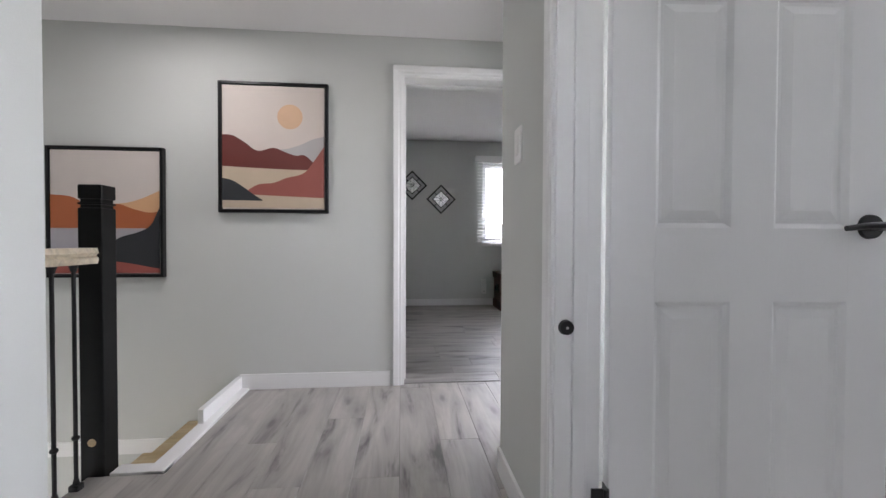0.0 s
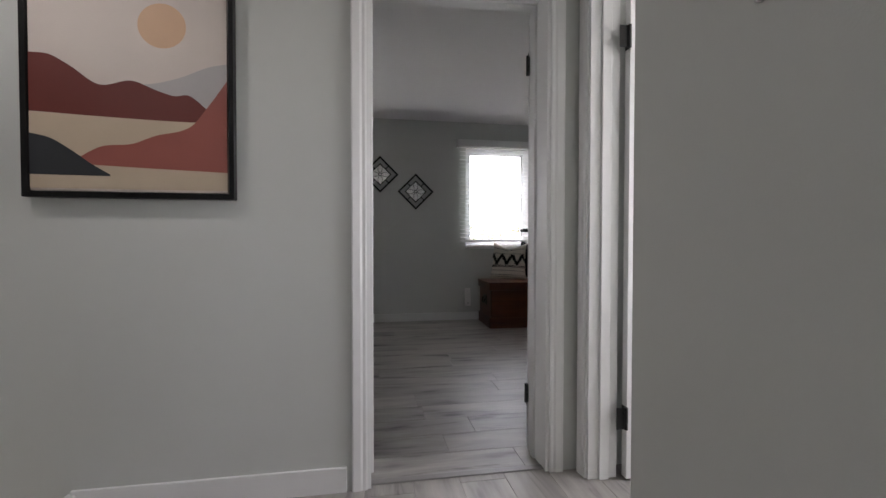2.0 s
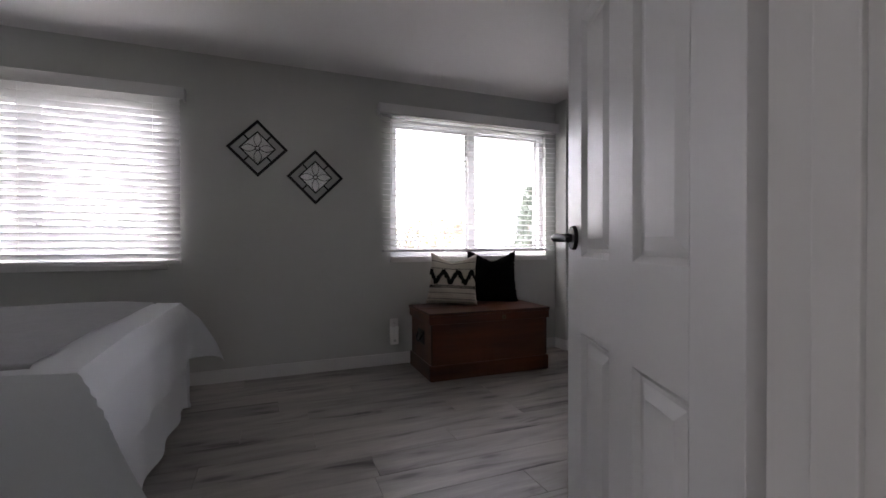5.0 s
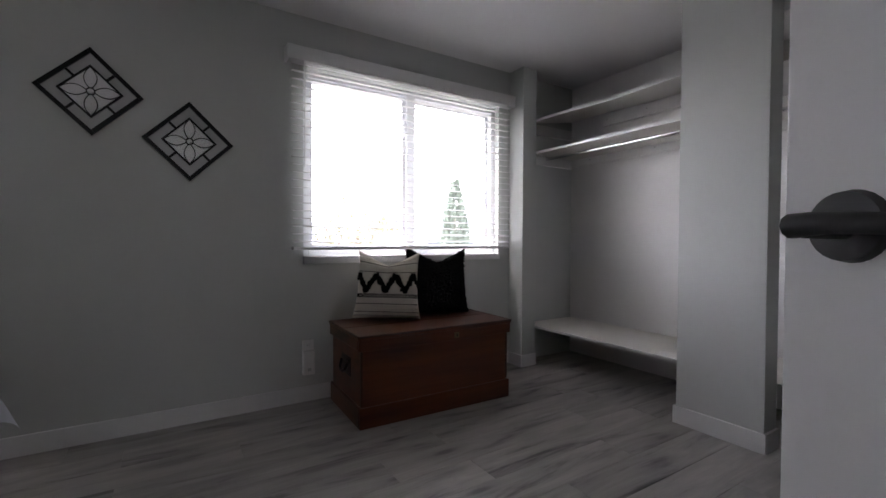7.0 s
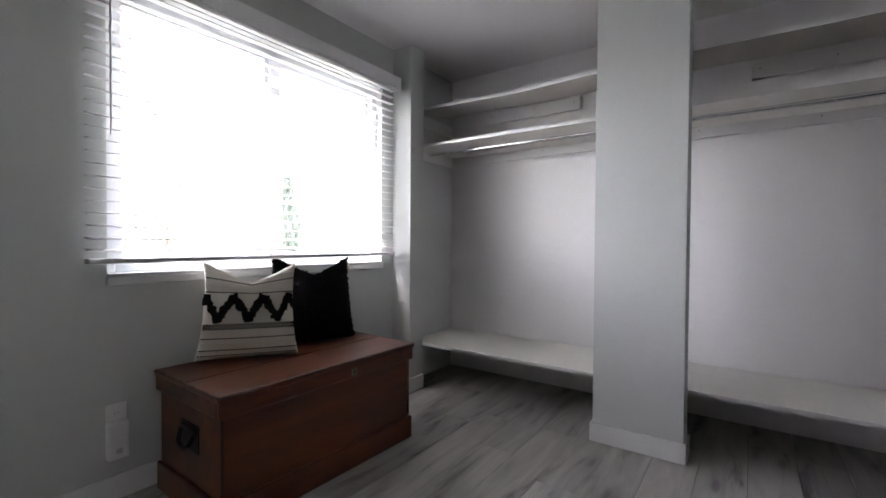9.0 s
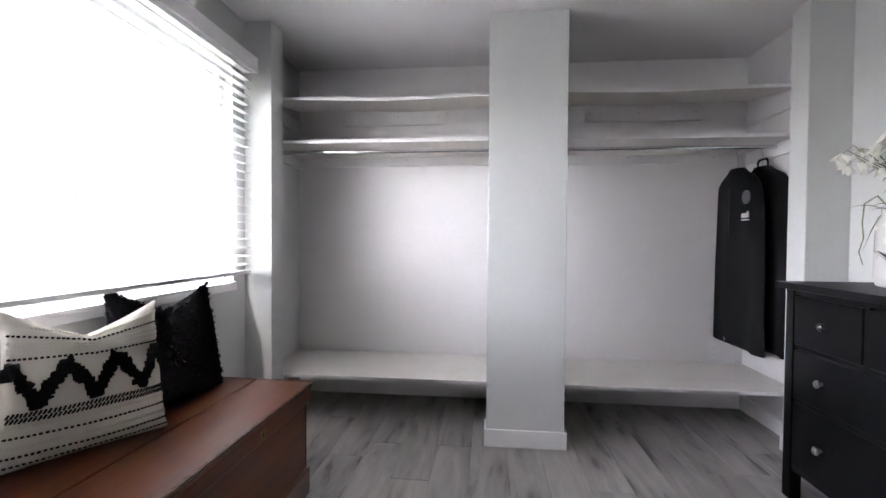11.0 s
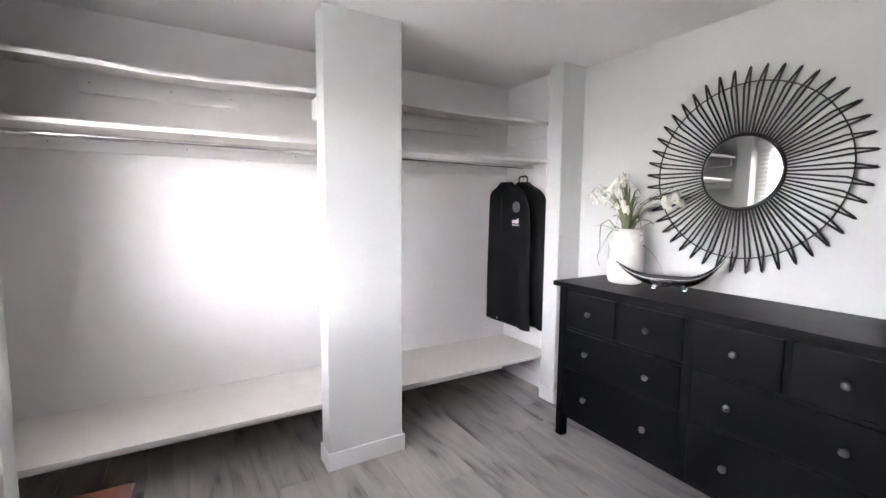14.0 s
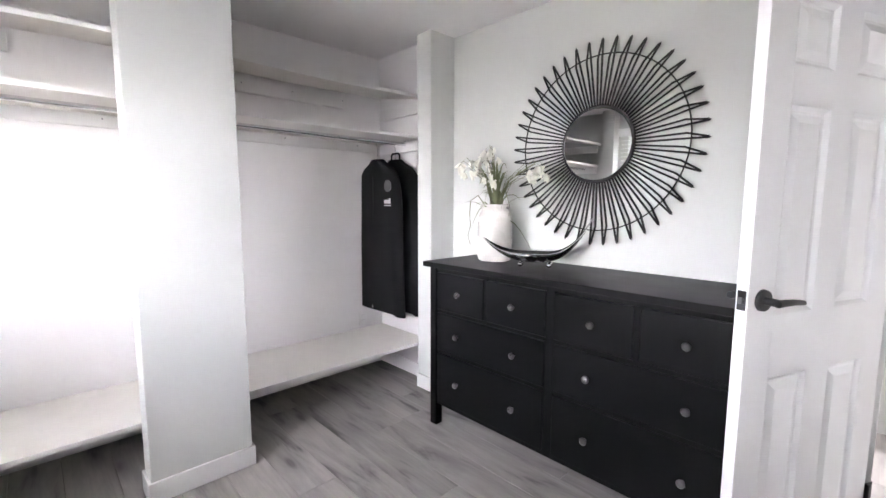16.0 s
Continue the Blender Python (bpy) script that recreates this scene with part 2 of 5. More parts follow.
# ---------- builders ----------
def box(bm, x0, y0, z0, x1, y1, z1, bevel=0.0, m=None):
    r = bmesh.ops.create_cube(bm, size=1)
    vs = r["verts"]
    bmesh.ops.scale(bm, vec=(abs(x1 - x0), abs(y1 - y0), abs(z1 - z0)), verts=vs)
    bmesh.ops.translate(bm, vec=((x0 + x1) / 2, (y0 + y1) / 2, (z0 + z1) / 2), verts=vs)
    if m is not None:
        bmesh.ops.transform(bm, matrix=m, verts=vs)
    if bevel:
        es = list({e for v in vs for e in v.link_edges})
        bmesh.ops.bevel(bm, geom=es, offset=bevel, segments=2, affect="EDGES", profile=0.6)
    return vs


def cyl(bm, p, q, r, r2=None, seg=16, caps=True):
    p, q = Vector(p), Vector(q)
    d = q - p
    m = Matrix.Translation((p + q) / 2) @ d.to_track_quat("Z", "Y").to_matrix().to_4x4()
    bmesh.ops.create_cone(bm, cap_ends=caps, segments=seg, radius1=r, radius2=r if r2 is None else r2, depth=d.length, matrix=m)


def ball(bm, p, r, sx=1, sy=1, sz=1, seg=12):
    bmesh.ops.create_uvsphere(bm, u_segments=seg, v_segments=max(6, seg * 2 // 3), radius=r, matrix=Matrix.Translation(p) @ Matrix.Diagonal((sx, sy, sz, 1)))


def tube(bm, pts, r, seg=8, r_end=None):
    pts = [Vector(p) for p in pts]
    rings = []
    for i, p in enumerate(pts):
        d = (pts[min(i + 1, len(pts) - 1)] - pts[max(i - 1, 0)]).normalized()
        q = d.to_track_quat("Z", "Y")
        rad = r if r_end is None else r + (r_end - r) * i / (len(pts) - 1)
        rings.append([bm.verts.new(p + q @ Vector((rad * math.cos(2 * math.pi * k / seg), rad * math.sin(2 * math.pi * k / seg), 0))) for k in range(seg)])
    for a, b in zip(rings, rings[1:]):
        for k in range(seg):
            bm.faces.new((a[k], a[(k + 1) % seg], b[(k + 1) % seg], b[k]))
    bm.faces.new(rings[0][::-1])
    bm.faces.new(rings[-1])


def lathe(bm, profile, seg=40, centre=(0, 0)):
    rings = []
    for r, z in profile:
        rings.append([bm.verts.new((centre[0] + r * math.cos(2 * math.pi * k / seg), centre[1] + r * math.sin(2 * math.pi * k / seg), z)) for k in range(seg)])
    for a, b in zip(rings, rings[1:]):
        for k in range(seg):
            bm.faces.new((a[k], a[(k + 1) % seg], b[(k + 1) % seg], b[k]))
    return rings


def prism(bm, outline, y0, y1):
    """A flat shape in x and z with thickness along y."""
    a = [bm.verts.new((x, y0, z)) for x, z in outline]
    b = [bm.verts.new((x, y1, z)) for x, z in outline]
    n = len(outline)
    bm.faces.new(a)
    bm.faces.new(b[::-1])
    for i in range(n):
        bm.faces.new((a[i], b[i], b[(i + 1) % n], a[(i + 1) % n]))


def mesh_of(name, bm, material, smooth=False):
    bmesh.ops.recalc_face_normals(bm, faces=bm.faces)
    me = bpy.data.meshes.new(name)
    bm.to_mesh(me)
    bm.free()
    me.materials.append(material)
    if smooth:
        for p in me.polygons:
            p.use_smooth = True
        me.set_sharp_from_angle(angle=radians(38))
    return me


def part(name, bm, material, parent=None, label="", smooth=False):
    ob = new(name, mesh_of(name, bm, material, smooth))
    ob.parent = parent
    return tagged(ob, label=label)


def thing(name, label, category, group="", at=None, kind=""):
    e = new(name)
    e.empty_display_size = 0.05
    if at is not None:
        e.matrix_world = at
    return tagged(e, label, category, group, kind)


def structure(name, boxes, material, label, bevel=0.0):
    bm = bmesh.new()
    for b in boxes:
        box(bm, *b, bevel=bevel)
    ob = part(name, bm, material)
    return tagged(ob, label, "structure", kind="structure")


def smooth_curve(points, n):
    """A soft curve through a few heights at even or given steps."""
    xs = [p[0] for p in points]
    ys = [p[1] for p in points]
    out = []
    for i in range(n + 1):
        x = xs[0] + (xs[-1] - xs[0]) * i / n
        k = max(j for j in range(len(xs)) if xs[j] <= x + 1e-9)
        k = min(k, len(xs) - 2)
        f = (x - xs[k]) / (xs[k + 1] - xs[k])
        m0 = (ys[k + 1] - ys[max(k - 1, 0)]) / (xs[k + 1] - xs[max(k - 1, 0)])
        m1 = (ys[min(k + 2, len(ys) - 1)] - ys[k]) / (xs[min(k + 2, len(xs) - 1)] - xs[k])
        h = xs[k + 1] - xs[k]
        out.append((x, (2 * f**3 - 3 * f**2 + 1) * ys[k] + (f**3 - 2 * f**2 + f) * h * m0 + (-2 * f**3 + 3 * f**2) * ys[k + 1] + (f**3 - f**2) * h * m1))
    return out


# ---------- the plan ----------
HALL_Y, ROOM_S, WIN_Y = 2.571, 2.77, 6.066          # wall faces along y
DOOR_L, DOOR_R, DOOR_H = -0.012, 0.755, 2.048
CLOSET_X, BACK_X = 2.903, 3.64
HALL_CEIL, ROOM_CEIL = 2.29, 2.43
ROOM_L = -2.75
RW, RW2 = 0.40, 0.885                               # right-hand hall walls
WALL_T = 0.125

# walls of the hall
structure("wall_hall_end", [(-2.72, HALL_Y, -2.6, DOOR_L, ROOM_S, ROOM_CEIL), (DOOR_L, HALL_Y, DOOR_H, DOOR_R, ROOM_S, ROOM_CEIL), (DOOR_R, HALL_Y, 0, 2.6, ROOM_S, ROOM_CEIL)], M_WALL, "pale grey-green painted hall end wall")
structure("wall_hall_right", [(RW, 0.848, 0, RW + WALL_T, 1.463, HALL_CEIL)], M_WALL, "pale grey painted hall wall beside the side doorway")
structure("wall_over_side_door", [(RW, -0.06, DOOR_H, RW + WALL_T, 0.848, HALL_CEIL)], M_WALL, "pale grey painted wall over the side doorway")
structure("wall_hall_right_back", [(RW, -2.2, 0, RW + WALL_T, -0.06, HALL_CEIL)], M_WALL, "pale grey painted hall wall behind the side doorway")
structure("wall_alcove_return", [(RW + WALL_T, 1.343, 0, RW2 + WALL_T, 1.463, HALL_CEIL)], M_WALL, "pale grey painted return wall of the alcove")
structure("wall_hall_alcove", [(RW2, 1.463, 0, RW2 + WALL_T, 1.72, HALL_CEIL), (RW2, 1.72, DOOR_H, RW2 + WALL_T, 2.50, HALL_CEIL), (RW2, 2.50, 0, RW2 + WALL_T, HALL_Y, HALL_CEIL)], M_WALL, "pale grey painted wall with the washroom doorway")
structure("wall_hall_left", [(-0.67, -2.2, 0, -0.55, 0.414, HALL_CEIL)], M_WALL, "pale grey painted wall end beside the stairs")
# unseen wall; its two openings are added so light reaches hall and side room
structure("wall_hall_back", [(-2.6, -2.32, 0, -0.45, -2.2, HALL_CEIL), (-0.45, -2.32, 0, 0.30, -2.2, 1.62), (-0.45, -2.32, 2.07, 0.30, -2.2, HALL_CEIL), (0.30, -2.32, 0, 1.55, -2.2, HALL_CEIL), (1.55, -2.32, 0, 1.95, -2.2, 1.60), (1.55, -2.32, 1.80, 1.95, -2.2, HALL_CEIL), (1.95, -2.32, 0, 3.0, -2.2, HALL_CEIL)], M_WALL, "plain painted wall closing the hall, with unseen openings added for light")
structure("wall_stair_left", [(-2.72, -2.2, -2.6, -2.6, HALL_Y, HALL_CEIL)], M_WALL, "plain painted stairwell wall")
# the gaps are unseen openings, added to hold the fill lamps and let sky in
structure("wall_side_rooms", [(2.6, -2.2, 0, 2.72, 0.45, HALL_CEIL), (2.6, 0.45, 0, 2.72, 1.15, 0.9), (2.6, 0.45, 2.0, 2.72, 1.15, HALL_CEIL), (2.6, 1.15, 0, 2.72, 1.55, HALL_CEIL), (2.6, 1.55, 0, 2.72, 2.4, 0.9), (2.6, 1.55, 2.0, 2.72, 2.4, HALL_CEIL), (2.6, 2.4, 0, 2.72, HALL_Y, HALL_CEIL), (RW2 + WALL_T, 1.343, 0, 2.6, 1.463, HALL_CEIL)], M_WALL, "plain painted walls closing the side rooms, with unseen openings added for light")
structure("ceiling_hall", [(-2.72, -2.32, HALL_CEIL, 2.72, HALL_Y, HALL_CEIL + 0.12)], M_CEIL, "white painted hall ceiling")

# walls of the bedroom
structure("wall_bedroom_south", [(2.6, ROOM_S - 0.12, -0.3, BACK_X + 0.12, ROOM_S, ROOM_CEIL), (ROOM_L - 0.12, ROOM_S - 0.12, -0.3, -2.72, ROOM_S, ROOM_CEIL)], M_WALL, "pale grey painted bedroom wall beside the closet")
structure("wall_bedroom_left", [(ROOM_L - 0.12, ROOM_S, -0.3, ROOM_L, WIN_Y, ROOM_CEIL)], M_WALL, "plain painted bedroom wall behind the bed")
W1 = (1.185, 2.765, 0.922, 2.12)
W2 = (-2.05, -0.455, 0.90, 2.05)
bmw = []
for a, b in ((ROOM_L - 0.12, W2[0]), (W2[1], W1[0]), (W1[1], BACK_X + 0.12)):
    bmw.append((a, WIN_Y, -0.3, b, WIN_Y + 0.16, ROOM_CEIL))
for x0, x1, z0, z1 in (W1, W2):
    bmw += [(x0, WIN_Y, -0.3, x1, WIN_Y + 0.16, z0), (x0, WIN_Y, z1, x1, WIN_Y + 0.16, ROOM_CEIL)]
structure("wall_window", bmw, M_WALL, "pale grey painted bedroom wall with two windows")
structure("wall_closet_back", [(BACK_X, ROOM_S, -0.3, BACK_X + 0.12, WIN_Y, ROOM_CEIL)], M_WHITE_WALL, "white painted closet back wall")
structure("wall_closet_side", [(3.041, ROOM_S, 0, BACK_X, 2.87, ROOM_CEIL)], M_WHITE_WALL, "white painted closet side wall")
structure("column", [(CLOSET_X, 4.208, 0, 3.04, 4.64, ROOM_CEIL)], M_WALL, "white painted column between the closet bays", 0.004)
structure("pier_window", [(CLOSET_X - 0.02, 5.90, 0, 3.03, WIN_Y, ROOM_CEIL)], M_WALL, "painted pier between window and closet", 0.004)
structure("pier_mirror", [(CLOSET_X, ROOM_S, 0, 3.041, 2.985, ROOM_CEIL)], M_WALL, "painted pier beside the mirror wall", 0.004)
structure("ceiling_bedroom", [(ROOM_L - 0.12, HALL_Y, ROOM_CEIL, BACK_X + 0.12, WIN_Y + 0.16, ROOM_CEIL + 0.12)], M_CEIL, "white painted bedroom ceiling")


def baseboard(name, x0, y0, x1, y1, nx, ny, label="white painted baseboard", h=0.098, z=0.0):
    """A board along a wall line; nx, ny point into the room."""
    bm = bmesh.new()
    t = 0.013
    xa, xb, ya, yb = min(x0, x1), max(x0, x1), min(y0, y1), max(y0, y1)
    if nx:
        box(bm, x0, ya, z, x0 + nx * t, yb, z + h, bevel=0.0025)
    else:
        box(bm, xa, y0, z, xb, y0 + ny * t, z + h, bevel=0.0025)
    return tagged(part(name, bm, M_TRIM), label, "baseboard", kind="structure")


baseboard("baseboard", -1.04, HALL_Y, DOOR_L - 0.076, HALL_Y, 0, -1)
baseboard("baseboard", RW, 0.905, RW, 1.463, -1, 0)
baseboard("baseboard", RW2, 1.463, RW2, 1.65, -1, 0)
baseboard("baseboard", ROOM_L, WIN_Y, CLOSET_X - 0.02, WIN_Y, 0, -1)
baseboard("baseboard", CLOSET_X - 0.02, 5.888, CLOSET_X - 0.02, WIN_Y - 0.014, -1, 0)
baseboard("baseboard", CLOSET_X - 0.032, 5.90, 3.03, 5.90, 0, -1)
baseboard("baseboard", CLOSET_X, 4.196, CLOSET_X, 4.652, -1, 0)
baseboard("baseboard", CLOSET_X, 4.64, 3.04, 4.64, 0, 1)
baseboard("baseboard", CLOSET_X, 4.208, 3.04, 4.208, 0, -1)
baseboard("baseboard", CLOSET_X, ROOM_S, CLOSET_X, 2.997, -1, 0)
baseboard("baseboard", CLOSET_X, 2.985, 3.041, 2.985, 0, 1)
baseboard("baseboard", 0.83, ROOM_S, CLOSET_X - 0.014, ROOM_S, 0, 1)
baseboard("baseboard", ROOM_L, ROOM_S, DOOR_L - 0.09, ROOM_S, 0, 1)
baseboard("baseboard", 3.041, 2.87, BACK_X, 2.87, 0, 1)
baseboard("baseboard", 1.2, HALL_Y, 2.6, HALL_Y, 0, -1)
baseboard("baseboard", -2.6, HALL_Y, -1.28, HALL_Y, 0, -1, "white baseboard down on the stair landing", 0.09, -0.385)


# floor slabs under the boards
structure("floor_base", [(-0.98, -2.2, -0.25, 2.6, HALL_Y + 0.1, -0.013), (-1.27, -2.2, -0.25, -0.98, 1.56, -0.013), (ROOM_L, HALL_Y + 0.1, -0.25, BACK_X, WIN_Y, -0.013)], M_SUB, "dark floor joints under the laminate")
structure("threshold", [(DOOR_L, 2.590, -0.012, DOOR_R, 2.625, 0.006)], M_STEEL_STRIP, "grey metal threshold strip in the doorway", 0.003)


# ---------- doors and door frames ----------
def lever_handle(parent, x, y, z, side, toward):
    """side: +1 or -1, the face of the door; toward: the lever's way along x."""
    h = new("handle")
    h.parent = parent
    h.empty_display_size = 0.03
    bm = bmesh.new()
    cyl(bm, (x, y, z), (x, y + side * 0.010, z), 0.033, 0.031, 24)
    cyl(bm, (x, y + side * 0.008, z), (x, y + side * 0.05, z), 0.012, 0.011, 16)
    part("rose", bm, M_BLACK_METAL, h, "matte black round rose", smooth=True)
    bm = bmesh.new()
    tube(bm, [(x - toward * 0.012, y + side * 0.05, z), (x + toward * 0.02, y + side * 0.054, z + 0.002), (x + toward * 0.06, y + side * 0.052, z), (x + toward * 0.108, y + side * 0.048, z - 0.006)], 0.0115, 10, 0.0075)
    part("lever", bm, M_BLACK_METAL, h, smooth=True)
    return tagged(h, "matte black lever handle")


def panel_door(name, w, label, m, hinges_side=1, height=2.022, z0=0.010, grip=1.0):
    """A six-panel door; local x runs from the hinges to the free edge, y is its thickness."""
    d = thing(name, label, "door", at=m)
    d["kind"] = "structure"
    T = 0.0175
    sx = 0.118 if w > 0.7 else 0.105
    mid = 0.115 if w > 0.7 else 0.10
    xs = [(sx, w / 2 - mid / 2), (w / 2 + mid / 2, w - sx)]
    zs = [(0.215, 0.80), (0.995, 1.605), (1.715, 1.90)]
    bm = bmesh.new()
    box(bm, 0, -T, z0, sx, T, height, 0.0015)
    box(bm, w - sx, -T, z0, w, T, height, 0.0015)
    edges = [z0] + [v for p in zs for v in p] + [height]
    for a, b in zip(edges[::2], edges[1::2]):
        box(bm, sx, -T, a, w - sx, T, b)
    for a, b in zs:
        box(bm, w / 2 - mid / 2, -T, a, w / 2 + mid / 2, T, b)
    part("door_slab", bm, M_DOOR, d)
    for x0, x1 in xs:
        for a, b in zs:
            bm = bmesh.new()
            for s in (1, -1):
                rings = []
                for inset, y in ((0.0, T), (0.004, T - 0.003), (0.013, T - 0.011), (0.022, T - 0.011), (0.046, T - 0.003), (0.050, T - 0.003)):
                    q = [(x0 + inset, a + inset), (x1 - inset, a + inset), (x1 - inset, b - inset), (x0 + inset, b - inset)]
                    rings.append([bm.verts.new((u, s * y, v)) for u, v in q])
                for r0, r1 in zip(rings, rings[1:]):
                    for k in range(4):
                        bm.faces.new((r0[k], r0[(k + 1) % 4], r1[(k + 1) % 4], r1[k]))
                bm.faces.new(rings[-1])
            part("panel", bm, M_DOOR, d)
    for s in (1, -1):
        lever_handle(d, w - 0.062, s * T, grip, s, -1)
    bm = bmesh.new()
    box(bm, w - 0.001, -0.0125, grip - 0.028, w + 0.0015, 0.0125, grip + 0.03)
    part("latch_plate", bm, M_BLACK_METAL, d)
    bm = bmesh.new()
    box(bm, w, -0.007, grip - 0.008, w + 0.011, 0.007, grip + 0.01, 0.003)
    part("latch", bm, M_PEWTER, d)
    for z in (0.26, 1.80):
        bm = bmesh.new()
        cyl(bm, (-0.006, hinges_side * (T + 0.005), z - 0.045), (-0.006, hinges_side * (T + 0.005), z + 0.045), 0.0075, seg=12)
        box(bm, -0.0015, -T + 0.002, z - 0.044, 0.0006, T, z + 0.044)
        box(bm, -0.045, hinges_side * T - 0.001, z - 0.044, -0.004, hinges_side * T + 0.002, z + 0.044)
        part("hinge", bm, M_BLACK_METAL, d, "black butt hinge", smooth=True)
    return d


def angle_to(x0, y0, x1, y1):
    return math.degrees(math.atan2(y1 - y0, x1 - x0))


def casing_profile(bm, a, b, width_dir, out_dir, w=0.06, t=0.016):
    """One stick of casing from a to b, with a stepped face; both ways are unit vectors."""
    a, b, wd, od = Vector(a), Vector(b), Vector(width_dir), Vector(out_dir)
    prof = [(0, 0), (0, t * 0.6), (w * 0.12, t * 0.72), (w * 0.3, t * 0.62), (w * 0.45, t * 0.9), (w * 0.9, t), (w, t * 0.85), (w, 0)]
    ra = [bm.verts.new(a + wd * u + od * v) for u, v in prof]
    rb = [bm.verts.new(b + wd * u + od * v) for u, v in prof]
    n = len(prof)
    for i in range(n):
        bm.faces.new((ra[i], ra[(i + 1) % n], rb[(i + 1) % n], rb[i]))
    bm.faces.new(ra[::-1])
    bm.faces.new(rb)


# bedroom door frame
frame_1 = thing("door_frame_1", "white painted door frame with moulded casing", "door frame", kind="structure")
bm = bmesh.new()
J = 0.018
box(bm, DOOR_L, HALL_Y - 0.001, 0, DOOR_L + J, ROOM_S + 0.001, DOOR_H - J)
box(bm, DOOR_R - J, HALL_Y - 0.001, 0, DOOR_R, ROOM_S + 0.001, DOOR_H - J)
box(bm, DOOR_L, HALL_Y - 0.001, DOOR_H - J, DOOR_R, ROOM_S + 0.001, DOOR_H)
part("jamb", bm, M_TRIM, frame_1)
bm = bmesh.new()
SY = ROOM_S - 0.085
box(bm, DOOR_L + J, SY, 0, DOOR_L + J + 0.011, SY + 0.04, DOOR_H - J, 0.002)
box(bm, DOOR_R - J - 0.011, SY, 0, DOOR_R - J, SY + 0.04, DOOR_H - J, 0.002)
box(bm, DOOR_L + J, SY, DOOR_H - J - 0.011, DOOR_R - J, SY + 0.04, DOOR_H - J, 0.002)
part("door_stop", bm, M_TRIM, frame_1)
for x, wd in ((DOOR_L + 0.004, (-1, 0, 0)), (DOOR_R - 0.004, (1, 0, 0))):
    for y, od, n in ((HALL_Y, (0, -1, 0), "casing"), (ROOM_S, (0, 1, 0), "casing")):
        bm = bmesh.new()
        casing_profile(bm, (x, y, 0), (x, y, DOOR_H + 0.056), wd, od)
        part(n, bm, M_TRIM, frame_1)
for y, od in ((HALL_Y, (0, -1, 0)), (ROOM_S, (0, 1, 0))):
    bm = bmesh.new()
    casing_profile(bm, (DOOR_L - 0.056, y, DOOR_H - 0.004), (DOOR_R + 0.056, y, DOOR_H - 0.004), (0, 0, 1), od, t=0.018)
    part("casing", bm, M_TRIM, frame_1)


def side_frame(name, x, y0, y1, label):
    """Frame of a doorway in a wall that faces -x, between y0 and y1."""
    f = thing(name, label, "door frame", kind="structure")
    xa, xb = x - 0.001, x + WALL_T + 0.001
    bm = bmesh.new()
    box(bm, xa, y1 - J, 0, xb, y1, DOOR_H - J)
    box(bm, xa, y0, 0, xb, y0 + J, DOOR_H - J)
    box(bm, xa, y0, DOOR_H - J, xb, y1, DOOR_H)
    part("jamb", bm, M_TRIM, f)
    bm = bmesh.new()
    box(bm, x + 0.045, y1 - J - 0.012, 0, x + 0.085, y1 - J, DOOR_H - J, 0.002)
    box(bm, x + 0.045, y0 + J, 0, x + 0.085, y0 + J + 0.012, DOOR_H - J, 0.002)
    part("door_stop", bm, M_TRIM, f)
    for y, wd in ((y1 - 0.004, (0, 1, 0)), (y0 + 0.004, (0, -1, 0))):
        bm = bmesh.new()
        casing_profile(bm, (x, y, 0), (x, y, DOOR_H + 0.056), wd, (-1, 0, 0))
        part("casing", bm, M_TRIM, f)
    bm = bmesh.new()
    casing_profile(bm, (x, y0 - 0.056, DOOR_H - 0.004), (x, y1 + 0.056, DOOR_H - 0.004), (0, 0, 1), (-1, 0, 0), t=0.018)
    part("casing", bm, M_TRIM, f)
    return f


frame_2 = side_frame("door_frame_2", RW, -0.06, 0.848, "white painted frame of the side doorway")
bm = bmesh.new()
cyl(bm, (0.428, 0.8295, 0.727), (0.428, 0.817, 0.727), 0.021, 0.019, 24)
part("round_catch", bm, M_BLACK_METAL, frame_2, "round black door catch", smooth=True)
bm = bmesh.new()
cyl(bm, (0.428, 0.8172, 0.727), (0.428, 0.8155, 0.727), 0.004, seg=12)
part("screw", bm, M_CHROME, frame_2, "bright screw head")
frame_3 = side_frame("door_frame_3", RW2, 1.72, 2.50, "white painted frame of the washroom doorway")

panel_door("door_1", 0.728, "open white six-panel bedroom door with black lever handle", pose(0.757, 2.790, 0, 0, 0, angle_to(0.757, 2.790, 1.026, 3.452)), hinges_side=1, grip=1.046)
panel_door("door_2", 0.756, "open white six-panel door with black lever handle", pose(0.5335, 0.808, 0, 0, 0, -4.0), hinges_side=-1)
panel_door("door_3", 0.632, "open white six-panel washroom door with black lever handle", pose(1.033, 2.462, 0, 0, 0, -1.0), hinges_side=-1)

# ---------- windows ----------


